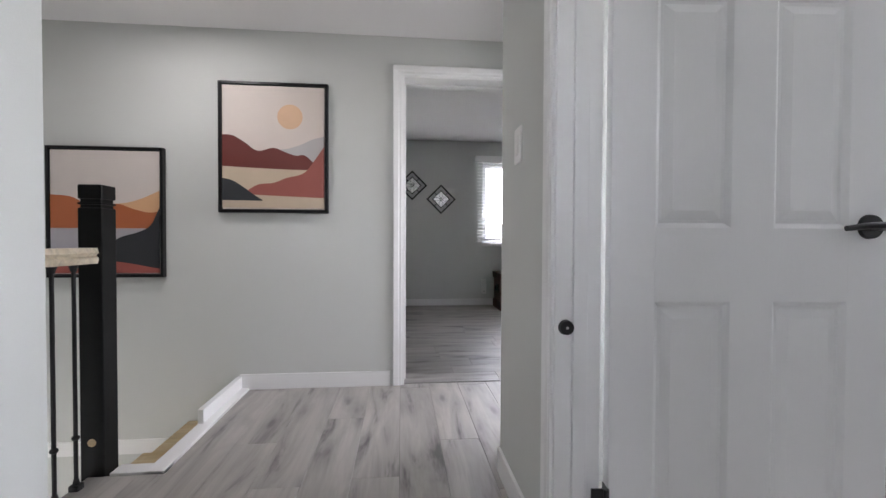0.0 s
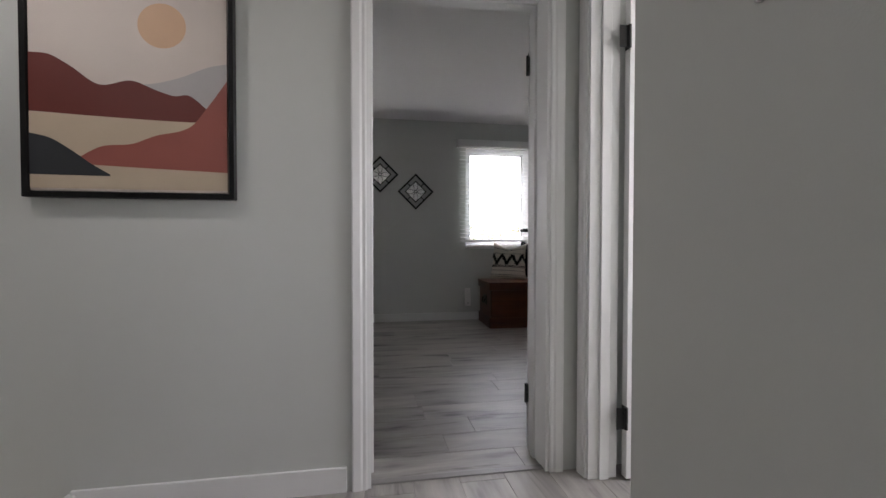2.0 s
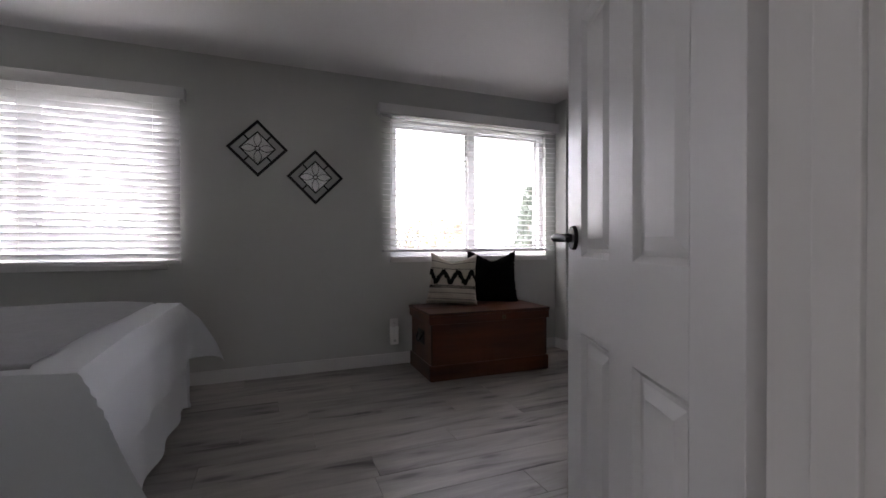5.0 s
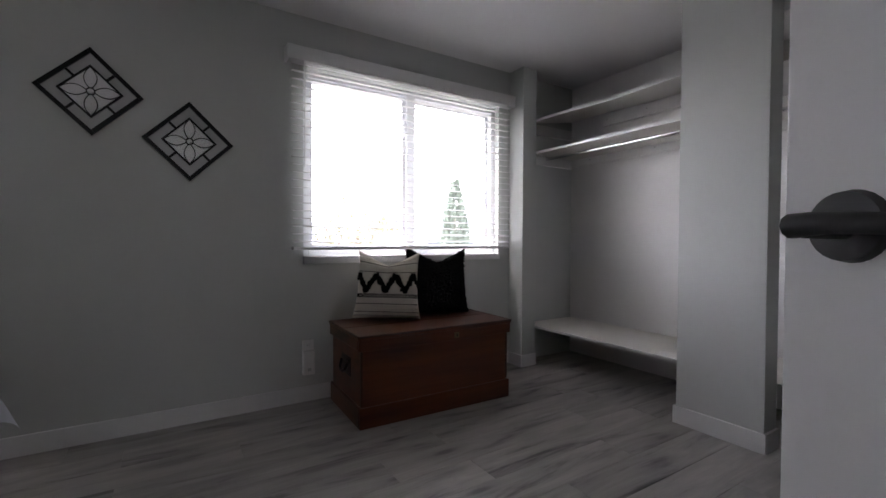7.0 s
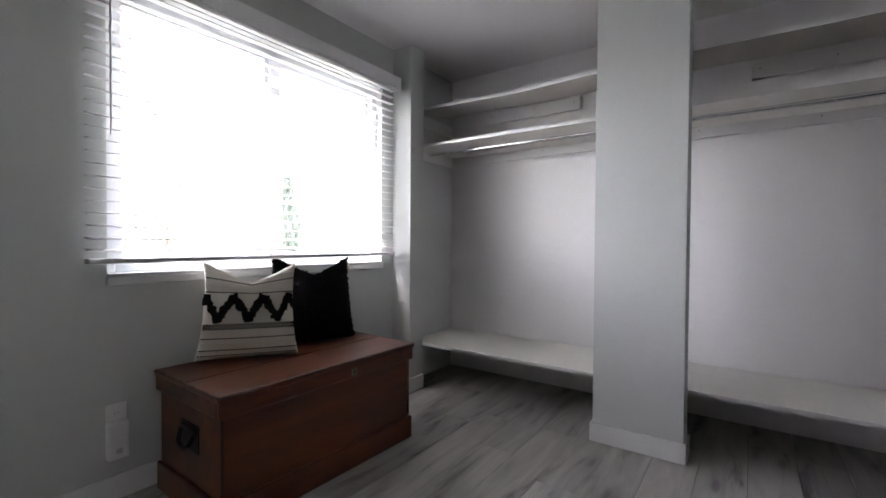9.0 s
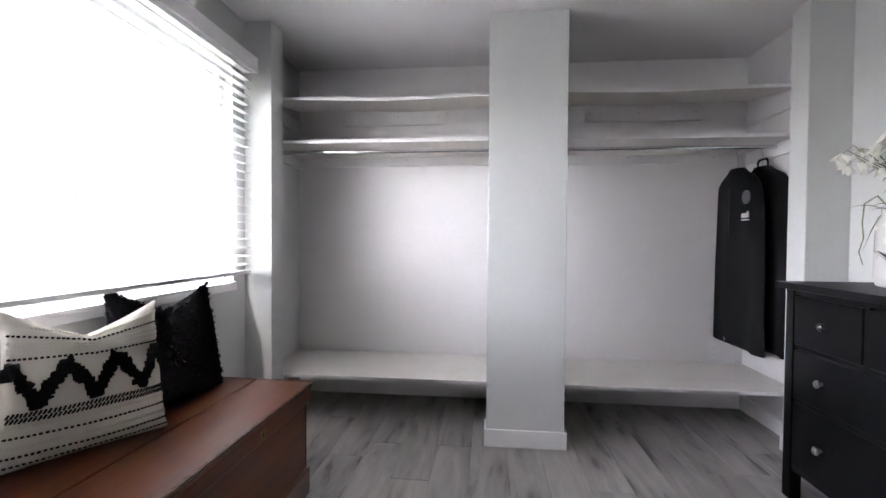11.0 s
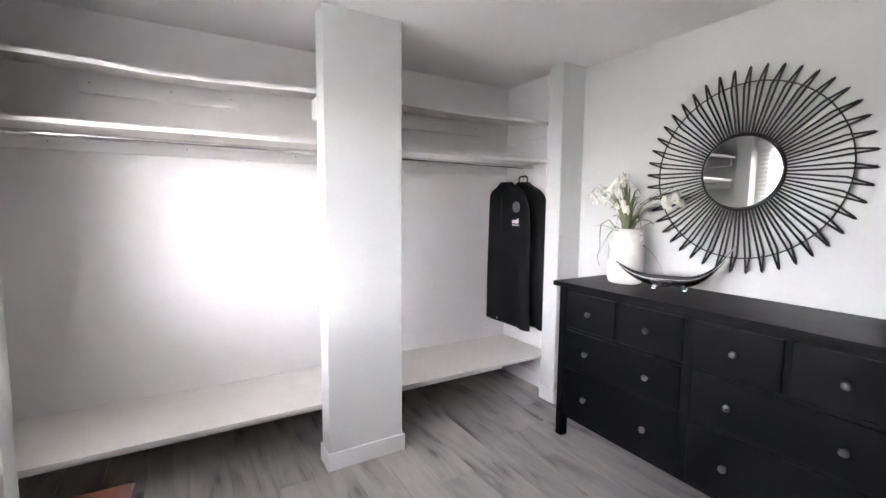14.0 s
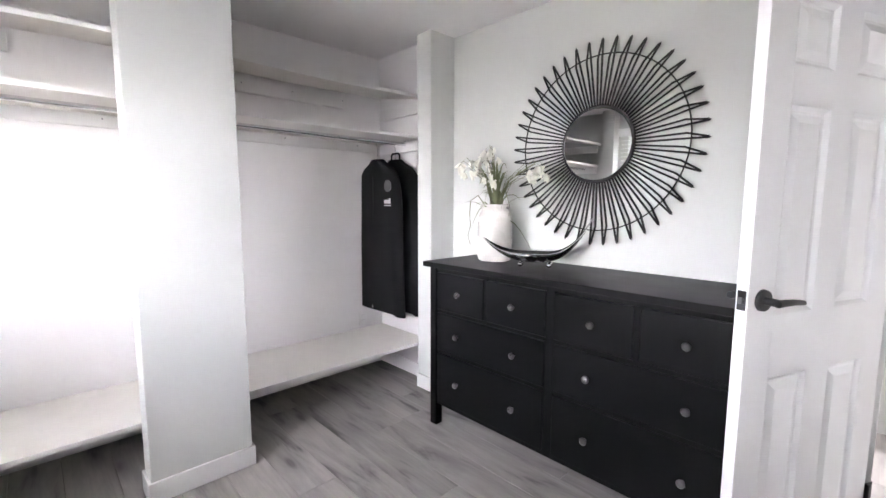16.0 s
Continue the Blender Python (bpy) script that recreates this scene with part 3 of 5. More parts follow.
def window(name, x0, x1, z0, z1, label):
    w = thing(name, label, "window", kind="structure")
    ya, yb = WIN_Y + 0.05, WIN_Y + 0.12
    F = 0.045
    bm = bmesh.new()
    box(bm, x0, ya, z0, x0 + F, yb, z1, 0.003)
    box(bm, x1 - F, ya, z0, x1, yb, z1, 0.003)
    box(bm, x0 + F, ya, z0, x1 - F, yb, z0 + F, 0.003)
    box(bm, x0 + F, ya, z1 - F, x1 - F, yb, z1, 0.003)
    part("window_frame", bm, M_VINYL, w)
    xm = x0 + 0.49 * (x1 - x0)
    bm = bmesh.new()
    box(bm, xm - 0.018, ya - 0.004, z0 + F, xm + 0.045, yb - 0.01, z1 - F, 0.003)
    part("meeting_stile", bm, M_VINYL, w)
    for a, b, y in ((x0 + F, xm - 0.018, ya + 0.015), (xm + 0.045, x1 - F, ya + 0.04)):
        bm = bmesh.new()
        S = 0.028
        box(bm, a, y, z0 + F, a + S, y + 0.025, z1 - F, 0.002)
        box(bm, b - S, y, z0 + F, b, y + 0.025, z1 - F, 0.002)
        box(bm, a + S, y, z0 + F, b - S, y + 0.025, z0 + F + S, 0.002)
        box(bm, a + S, y, z1 - F - S, b - S, y + 0.025, z1 - F, 0.002)
        part("sash", bm, M_VINYL, w)
        bm = bmesh.new()
        box(bm, a + S, y + 0.010, z0 + F + S, b - S, y + 0.014, z1 - F - S)
        p = part("pane", bm, M_GLASS, w, "clear window glass")
        p.visible_shadow = False
    bm = bmesh.new()
    box(bm, x0 - 0.005, WIN_Y - 0.022, z0 - 0.045, x1 + 0.005, WIN_Y + 0.0, z0 - 0.012, 0.003)
    box(bm, x0, WIN_Y - 0.022, z0 - 0.012, x1, WIN_Y + 0.05, z0 + 0.002, 0.003)
    part("window_sill", bm, M_TRIM, w)
    bm = bmesh.new()
    box(bm, xm - 0.03, ya - 0.018, (z0 + z1) / 2 + 0.22, xm - 0.008, ya - 0.004, (z0 + z1) / 2 + 0.30, 0.004)
    part("latch", bm, M_VINYL, w)
    return w


def blind(name, x0, x1, z0, z1, tilt, pitch, label, sag=()):
    b = thing(name, label, "window blind")
    y = WIN_Y - 0.050
    bm = bmesh.new()
    box(bm, x0 - 0.035, WIN_Y - 0.098, z1, x1 + 0.035, WIN_Y - 0.084, z1 + 0.085, 0.003)
    box(bm, x0 - 0.035, WIN_Y - 0.084, z1, x0 - 0.022, WIN_Y - 0.001, z1 + 0.085, 0.003)
    box(bm, x1 + 0.022, WIN_Y - 0.084, z1, x1 + 0.035, WIN_Y - 0.001, z1 + 0.085, 0.003)
    part("valance", bm, M_BLIND, b)
    bm = bmesh.new()
    box(bm, x0, y - 0.025, z1 + 0.012, x1, y + 0.03, z1 + 0.055, 0.003)
    part("headrail", bm, M_BLIND, b)
    bm = bmesh.new()
    box(bm, x0, y - 0.025, z0 - 0.006, x1, y + 0.025, z0 + 0.014, 0.004)
    part("bottom_rail", bm, M_BLIND, b)
    bm = bmesh.new()
    n, half = 4, 0.025
    rows_ = []
    for i in range(n + 1):
        u = -half + 2 * half * i / n
        c = 0.0025 * (1 - (u / half) ** 2)
        rows_.append([bm.verts.new((s, u, c + k)) for s in (0, 1) for k in (0, 0.0034)])
    for a, c in zip(rows_, rows_[1:]):
        bm.faces.new((a[0], a[2], c[2], c[0]))
        bm.faces.new((a[1], c[1], c[3], a[3]))
        bm.faces.new((a[0], c[0], c[1], a[1]))
        bm.faces.new((a[2], a[3], c[3], c[2]))
    bm.faces.new((rows_[0][0], rows_[0][1], rows_[0][3], rows_[0][2]))
    bm.faces.new((rows_[-1][0], rows_[-1][2], rows_[-1][3], rows_[-1][1]))
    me = mesh_of("slat", bm, M_BLIND)
    k, z = 0, z0 + 0.045
    while z < z1 - 0.002:
        s = new("slat", me)
        s.parent = b
        s.matrix_basis = pose(x0, y, z, tilt + random.uniform(-1.2, 1.2), 0, 0) @ Matrix.Diagonal((x1 - x0, 1, 1, 1))
        z += pitch
    for f in (0.09, 0.5, 0.91):
        x = x0 + f * (x1 - x0)
        bm = bmesh.new()
        for yy in (-0.026, 0.026):
            cyl(bm, (x, y + yy, z0), (x, y + yy, z1 + 0.02), 0.0009, seg=6)
        part("ladder_cord", bm, M_BLIND, b)
    bm = bmesh.new()
    cyl(bm, (x0 + 0.07, y - 0.035, z1 - 0.65), (x0 + 0.07, y - 0.035, z1 + 0.02), 0.004, seg=8)
    part("tilt_wand", bm, M_BLIND, b, smooth=True)
    return b


window("window_1", *W1, "white vinyl sliding window over the chest")
window("window_2", *W2, "white vinyl sliding window by the bed")
blind("window_blind", 1.105, 2.825, 0.972, 2.118, 8, 0.0475, "white slatted blind, open, under a white valance")
blind("window_blind", -2.13, -0.365, 0.905, 2.055, -43, 0.0475, "white slatted blind with tilted slats beside the bed")

# ---------- hall things ----------


def picture(name, x0, x1, z0, z1, label, layers, base):
    p = thing(name, label, "painting", "landscape paintings")
    f = 0.017
    bm = bmesh.new()
    ya, yb = HALL_Y - 0.040, HALL_Y - 0.002
    box(bm, x0, ya, z0, x0 + f, yb, z1, 0.0015)
    box(bm, x1 - f, ya, z0, x1, yb, z1, 0.0015)
    box(bm, x0 + f, ya, z0, x1 - f, yb, z0 + f, 0.0015)
    box(bm, x0 + f, ya, z1 - f, x1 - f, yb, z1, 0.0015)
    part("picture_frame", bm, M_FRAME, p, "black floating frame")
    a0, a1, b0, b1 = x0 + f + 0.006, x1 - f - 0.006, z0 + f + 0.006, z1 - f - 0.006
    bm = bmesh.new()
    box(bm, x0 + f, HALL_Y - 0.012, z0 + f, x1 - f, HALL_Y - 0.004, z1 - f)
    part("backing", bm, M_FRAME, p)
    bm = bmesh.new()
    box(bm, a0, HALL_Y - 0.032, b0, a1, HALL_Y - 0.012, b1)
    part("canvas", bm, mat("canvas_" + name, base, 0.55, var=0.06, scale=5, bump=0.25, bscale=600), p, "pale warm canvas")
    W, H = a1 - a0, b1 - b0
    for i, (nm, colour, top, bottom) in enumerate(layers):
        if nm == "sun":
            cx, cz, r = top
            outline = [(a0 + (cx + r * math.cos(t)) * W, b1 - cz * H + r * W * math.sin(t)) for t in [2 * math.pi * k / 48 for k in range(48)]]
        else:
            tp = smooth_curve(top, 48)
            bt = smooth_curve(bottom, 24)
            outline = [(a0 + u * W, b1 - v * H) for u, v in tp] + [(a0 + u * W, b1 - v * H) for u, v in reversed(bt)]
        bm = bmesh.new()
        y = HALL_Y - 0.0325 - 0.0005 * (i + 1)
        prism(bm, outline, y, HALL_Y - 0.030)
        part(nm, bm, mat("paint_%s_%s" % (nm, name), colour, 0.5, var=0.10, scale=7, bump=0.3, bscale=500, fine=0.05), p)
    return p


picture("painting", -1.153, -0.482, 1.131, 1.951, "framed painting of dark red hills and a tan sun", [
    ("sun", (0.62, 0.40, 0.25), (0.66, 0.245, 0.125), None),
    ("far_hill", (0.42, 0.40, 0.395), [(0.40, 0.52), (0.6, 0.51), (0.75, 0.475), (0.9, 0.42), (1, 0.40)], [(0.40, 0.56), (1, 0.62)]),
    ("red_mountain", (0.13, 0.022, 0.016), [(0, 0.40), (0.1, 0.405), (0.2, 0.45), (0.34, 0.525), (0.5, 0.50), (0.62, 0.535), (0.72, 0.56), (0.8, 0.555), (0.9, 0.62)], [(0, 0.655), (0.85, 0.675), (0.9, 0.63)]),
    ("sand", (0.52, 0.42, 0.31), [(0, 0.657), (0.85, 0.677), (1, 0.66)], [(0, 0.99), (1, 0.99)]),
    ("rose_hill", (0.30, 0.085, 0.065), [(0.22, 0.86), (0.35, 0.80), (0.5, 0.785), (0.62, 0.745), (0.8, 0.70), (0.9, 0.60), (1, 0.48)], [(0.22, 0.88), (0.5, 0.89), (1, 0.905)]),
    ("black_hill", (0.022, 0.024, 0.028), [(0, 0.75), (0.1, 0.77), (0.2, 0.82), (0.3, 0.88), (0.39, 0.925)], [(0, 0.93), (0.39, 0.932)]),
], (0.60, 0.53, 0.48))
picture("painting", -2.150, -1.480, 0.725, 1.525, "framed painting of orange hills over lilac water", [
    ("peach_hill", (0.62, 0.36, 0.19), [(0.45, 0.44), (0.7, 0.42), (0.85, 0.38), (1, 0.32)], [(0.45, 0.6), (1, 0.6)]),
    ("orange_mountain", (0.40, 0.11, 0.035), [(0, 0.36), (0.2, 0.38), (0.4, 0.47), (0.6, 0.43), (0.75, 0.47), (0.9, 0.50), (1, 0.49)], [(0, 0.63), (1, 0.63)]),
    ("lilac_water", (0.42, 0.40, 0.43), [(0, 0.632), (1, 0.632)], [(0, 0.9), (1, 0.9)]),
    ("red_shore", (0.33, 0.08, 0.06), [(0, 0.86), (0.25, 0.84), (0.5, 0.88), (1, 0.93)], [(0, 0.995), (1, 0.995)]),
    ("black_hill", (0.022, 0.024, 0.028), [(0.28, 0.88), (0.45, 0.86), (0.6, 0.72), (0.8, 0.66), (0.92, 0.60), (1, 0.46)], [(0.28, 0.885), (0.6, 0.90), (1, 0.96)]),
], (0.60, 0.54, 0.50))

art = thing("framed_print", "gold-framed grey and white print on the washroom wall", "framed print")
bm = bmesh.new()
for b in ((1.79, 1.15, 1.81, 1.853), (2.24, 1.15, 2.26, 1.853), (1.81, 1.15, 2.24, 1.17), (1.81, 1.833, 2.24, 1.853)):
    box(bm, b[0], HALL_Y - 0.03, b[1], b[2], HALL_Y - 0.002, b[3], 0.002)
part("picture_frame", bm, M_GOLD, art, "thin gold frame")
bm = bmesh.new()
box(bm, 1.81, HALL_Y - 0.014, 1.17, 2.24, HALL_Y - 0.003, 1.833)
part("paper", bm, M_PAPER, art)
bm = bmesh.new()
prism(bm, [(1.82, 1.42)] + [(1.82 + 0.41 * u, 1.42 + 0.22 * v) for u, v in smooth_curve([(0, 0.1), (0.25, 0.5), (0.5, 0.35), (0.75, 0.8), (1, 0.6)], 24)] + [(2.23, 1.42)], HALL_Y - 0.0150, HALL_Y - 0.0138)
part("ink", bm, M_PAPER_GREY, art)

# light switch
sw = thing("light_switch", "white rocker light switch on the hall wall", "light switch")
bm = bmesh.new()
box(bm, RW - 0.006, 1.166, 1.234, RW, 1.250, 1.358, 0.0025)
part("plate", bm, M_PLASTIC, sw)
bm = bmesh.new()
box(bm, RW - 0.010, 1.190, 1.262, RW - 0.004, 1.226, 1.330, 0.002, )
part("rocker", bm, M_PLASTIC, sw)

# stairwell edge, newel and railing
edge = thing("stair_edge_trim", "white painted trim along the open stair edge", "trim", kind="structure")
bm = bmesh.new()
box(bm, -1.055, 1.56, -0.20, -0.98, HALL_Y, 0.012, 0.004)
part("nosing", bm, M_TRIM, edge)
bm = bmesh.new()
box(bm, -1.19, 1.56, -0.20, -0.98, 1.635, 0.010, 0.004)
part("nosing", bm, M_TRIM, edge)
bm = bmesh.new()
box(bm, -1.055, 2.02, 0.012, -1.025, HALL_Y - 0.001, 0.085, 0.003)
part("upstand", bm, M_TRIM, edge, "short white board on the edge")
st = thing("stairs", "raw pine stair treads going down beside the hall", "stairs", kind="structure")
for i in range(5):
    bm = bmesh.new()
    x1 = -1.055 - 0.27 * i
    deep = 0.30
    box(bm, x1 - deep, 1.56, -0.19 * (i + 1) - 0.03, x1 + 0.0, HALL_Y - 0.002, -0.19 * (i + 1), 0.006)
    part("tread", bm, M_PINE, st)
    bm = bmesh.new()
    box(bm, x1 - 0.004, 1.56, -0.19 * (i + 1), x1 + 0.012, HALL_Y - 0.002, -0.19 * i - (0.03 if i else 0.2))
    part("riser", bm, M_TRIM, st)
structure("stair_floor_below", [(-2.6, -2.2, -2.62, -1.0, HALL_Y, -2.5)], M_FLOOR, "grey laminate floor below the stairs")
structure("wall_below_hall", [(-0.98, -2.2, -2.6, -0.9, HALL_Y, -0.25)], M_WALL, "plain wall under the hall floor")

rail = thing("stair_railing", "black newel and iron balusters under a pale wood handrail", "railing")
newel = new("newel_post")
newel.parent = rail
tagged(newel, "square black newel post with grooved cap")
NX, NY = -1.250, 1.60
bm = bmesh.new()
box(bm, NX - 0.045, NY - 0.045, -0.2, NX + 0.045, NY + 0.045, 1.085, 0.005)
part("post", bm, M_NEWEL, newel)
bm = bmesh.new()
for z in (1.091, 1.113):
    box(bm, NX - 0.038, NY - 0.038, z - 0.008, NX + 0.038, NY + 0.038, z + 0.008)
box(bm, NX - 0.045, NY - 0.045, 1.098, NX + 0.045, NY + 0.045, 1.107, 0.002)
box(bm, NX - 0.045, NY - 0.045, 1.120, NX + 0.045, NY + 0.045, 1.178, 0.006)
part("cap", bm, M_NEWEL, newel)
bm = bmesh.new()
cyl(bm, (NX + 0.0, NY - 0.0445, 0.14), (NX + 0.0, NY - 0.0475, 0.14), 0.016, seg=20)
part("plug", bm, M_PINE, newel, "raw wood screw plug")
bm = bmesh.new()
prof = [(-0.03, 0.862), (-0.034, 0.885), (-0.024, 0.893), (-0.034, 0.905), (-0.028, 0.925), (0.028, 0.925), (0.034, 0.905), (0.024, 0.893), (0.034, 0.885), (0.03, 0.862)]
a = [bm.verts.new((NX + u, -2.0, v)) for u, v in prof]
b = [bm.verts.new((NX + u, NY - 0.045, v)) for u, v in prof]
for i in range(len(prof)):
    bm.faces.new((a[i], a[(i + 1) % len(prof)], b[(i + 1) % len(prof)], b[i]))
bm.faces.new(a)
bm.faces.new(b[::-1])
part("handrail", bm, M_RAIL, rail, "pale unpainted moulded handrail")
for k in range(24):
    y = 1.468 - 0.104 * k
    bal = new("baluster")
    bal.parent = rail
    bm = bmesh.new()
    cyl(bm, (NX, y, 0.01), (NX, y, 0.862), 0.0075, seg=10)
    ball(bm, (NX, y, 0.20), 0.014, 1, 1, 0.8, 10)
    part("spindle", bm, M_BLACK_METAL, bal, smooth=True)
    bm = bmesh.new()
    box(bm, NX - 0.018, y - 0.018, -0.005, NX + 0.018, y + 0.018, 0.022, 0.005)
    cyl(bm, (NX, y, 0.02), (NX, y, 0.04), 0.013, 0.009, 10)
    part("shoe", bm, M_BLACK_METAL, bal)
    bm = bmesh.new()
    cyl(bm, (NX, y, 0.835), (NX, y, 0.862), 0.009, 0.018, 10)
    part("shoe", bm, M_BLACK_METAL, bal)
    if k > 14:
        break

# ---------- bedroom wall things ----------


def leaded_panel(x, z, label):
    """A diamond of leaded glass on the window wall, 0.31 m a side."""
    y = WIN_Y
    m = Matrix.Translation((x, y, z)) @ pose(0, 0, 0, 0, 45, 0)
    p = thing("leaded_glass_panel", label, "wall decor", "leaded glass panels", at=m)
    s, t = 0.154, 0.020
    bm = bmesh.new()
    for a in ((-s, -s, s, -s + t), (-s, s - t, s, s), (-s, -s + t, -s + t, s - t), (s - t, -s + t, s, s - t)):
        box(bm, a[0], -0.022, a[1], a[2], -0.003, a[3], 0.0015)
    part("outer_frame", bm, M_FRAME, p, "black wooden diamond frame")
    r, q = 0.094, 0.009
    bm = bmesh.new()
    for a in ((-r, -r, r, -r + q), (-r, r - q, r, r), (-r, -r + q, -r + q, r - q), (r - q, -r + q, r, r - q)):
        box(bm, a[0], -0.018, a[1], a[2], -0.005, a[3], 0.001)
    part("inner_frame", bm, M_FRAME, p)
    for a in ((-0.006, r, 0.006, s - t), (-0.006, -s + t, 0.006, -r), (r, -0.006, s - t, 0.006), (-s + t, -0.006, -r, 0.006)):
        bm = bmesh.new()
        box(bm, a[0], -0.018, a[1], a[2], -0.005, a[3], 0.001)
        part("spacer", bm, M_FRAME, p)
    bm = bmesh.new()
    box(bm, -s + t, -0.010, -s + t, s - t, -0.006, s - t)
    part("backing_glass", bm, mat("grey_backing_glass", (0.47, 0.475, 0.47), 0.18, var=0.06, scale=15, spec=0.7), p, "grey clear border glass")
    bm = bmesh.new()
    box(bm, -r + q, -0.0135, -r + q, r - q, -0.0105, r - q)
    part("pale_glass", bm, M_TEXTURED_GLASS, p, "pale bevelled glass")
    L = (r - q) * 1.40
    for k in range(4):
        ang = math.radians(45 + 90 * k)
        out = []
        for i in range(25):
            u = i / 24
            w = 0.026 * math.sin(math.pi * u) ** 0.8
            out.append((0.012 + u * (L - 0.012), w))
        shape = out + [(u, -w) for u, w in reversed(out[1:-1])]
        pts = [(u * math.cos(ang) - w * math.sin(ang), u * math.sin(ang) + w * math.cos(ang)) for u, w in shape]
        bm = bmesh.new()
        prism(bm, pts, -0.0165, -0.012)
        part("petal", bm, M_TEXTURED_GLASS, p)
        bm = bmesh.new()
        loop = [(a, -0.0165, b) for a, b in pts + pts[:1]]
        tube(bm, loop, 0.0022, 6)
        part("lead", bm, M_FRAME, p)
    bm = bmesh.new()
    ball(bm, (0, -0.013, 0), 0.017, 1, 0.5, 1, 16)
    part("jewel", bm, M_TEXTURED_GLASS, p, smooth=True)
    bm = bmesh.new()
    tube(bm, [(0.0175 * math.cos(2 * math.pi * k / 20), -0.0165, 0.0175 * math.sin(2 * math.pi * k / 20)) for k in range(21)], 0.0024, 6)
    part("lead", bm, M_FRAME, p)
    return p


leaded_panel(0.143, 1.765, "black-framed diamond of leaded flower glass, upper of two")
leaded_panel(0.567, 1.568, "black-framed diamond of leaded flower glass, lower of two")


def outlet(name, m, label, plug=False):
    o = thing(name, label, "power outlet", at=m)
    bm = bmesh.new()
    box(bm, -0.036, -0.006, -0.058, 0.036, 0, 0.058, 0.002)
    part("plate", bm, M_PLASTIC, o)
    for z in (-0.02, 0.02):
        if plug and z < 0:
            continue
        bm = bmesh.new()
        box(bm, -0.016, -0.0075, z - 0.013, 0.016, -0.004, z + 0.013, 0.002)
        part("socket", bm, M_PLASTIC, o)
        bm = bmesh.new()
        for x in (-0.006, 0.006):
            box(bm, x - 0.001, -0.0082, z - 0.004, x + 0.001, -0.0070, z + 0.005)
        part("slot", bm, M_GREY_SLOT, o)
    if plug:
        bm = bmesh.new()
        box(bm, -0.040, -0.045, -0.16, 0.034, -0.006, -0.008, 0.010)
        d = part("plug_in_device", bm, M_PLASTIC, o, "white plug-in night light")
        bm = bmesh.new()
        box(bm, -0.014, -0.0462, -0.135, 0.008, -0.0445, -0.115)
        part("vent", bm, mat("pale_grey_plastic", (0.55, 0.55, 0.54), 0.4), d)
    return o


outlet("power_outlet", pose(1.212, WIN_Y, 0.335), "white wall outlet with a plug-in night light", True)
outlet("power_outlet", pose(BACK_X, 3.06, 0.40, 0, 0, -90), "small white outlet on the closet back wall")

# ---------- chest ----------
chest = thing("blanket_chest", "old red-brown wooden blanket chest with worn dark edges", "chest", at=pose(1.345, 5.485, 0, 0, 0, -1.2))
CW, CD = 1.0, 0.53
bm = bmesh.new()
box(bm, 0, 0, 0.015, CW, CD, 0.425, 0.010)
part("body", bm, M_CHEST, chest)
for b in ((-0.016, -0.016, CW + 0.016, 0), (-0.016, 0, 0, CD), (CW, 0, CW + 0.016, CD)):
    bm = bmesh.new()
    box(bm, b[0], b[1], 0.0, b[2], b[3], 0.118, 0.0075)
    part("plinth", bm, M_CHEST, chest)
lid = new("lid")
lid.parent = chest
for y0, y1 in ((-0.024, 0.245), (0.2465, CD)):
    bm = bmesh.new()
    box(bm, -0.024, y0, 0.486, CW + 0.024, y1, 0.512, 0.007)
    part("top_board", bm, M_CHEST, lid)
for b in ((-0.02, -0.02, CW + 0.02, 0), (-0.02, 0, 0, CD), (CW, 0, CW + 0.02, CD)):
    bm = bmesh.new()
    box(bm, b[0], b[1], 0.425, b[2], b[3], 0.490, 0.008)
    part("lid_rim", bm, M_CHEST, lid)
bm = bmesh.new()
tube(bm, [(-0.02 + (CW + 0.04) * i / 30, -0.0235 + 0.0012 * math.sin(i * 2.1), 0.507 + 0.0015 * math.sin(i * 3.7)) for i in range(31)], 0.0062, 6)
tube(bm, [(CW + 0.0225, -0.02 + (CD + 0.01) * i / 16, 0.507 + 0.0015 * math.sin(i * 2.9)) for i in range(17)], 0.0062, 6)
tube(bm, [(-0.0225, -0.02 + (CD + 0.01) * i / 16, 0.507 + 0.0015 * math.sin(i * 2.3)) for i in range(17)], 0.0062, 6)
part("worn_edge", bm, M_CHEST_TRIM, lid, "dark chipped edge")
random.seed(21)
bm = bmesh.new()
for k in range(26):
    x = random.uniform(0.0, CW)
    ball(bm, (x, -0.024 + random.uniform(0, 0.014), 0.5115), random.uniform(0.004, 0.011), random.uniform(1, 2.2), 0.6, 0.14, 7)
tagged(part("chipped_wear", bm, M_CHEST_TRIM, lid, "dark chips along the edge"), kind="stuff")
for x in (0.0, CW):
    bm = bmesh.new()
    box(bm, x - 0.006, -0.004, 0.125, x + 0.006, 0.008, 0.424, 0.003)
    part("corner_post", bm, M_CHEST_TRIM, chest)
bm = bmesh.new()
box(bm, CW * 0.60 - 0.017, -0.023, 0.437, CW * 0.60 + 0.017, -0.019, 0.472, 0.002)
lock = part("lock_plate", bm, mat("worn_brass", (0.20, 0.15, 0.09), 0.45, metal=0.8), chest)
bm = bmesh.new()
box(bm, CW * 0.60 - 0.003, -0.0245, 0.447, CW * 0.60 + 0.003, -0.0225, 0.462)
part("keyhole", bm, M_FRAME, lock)
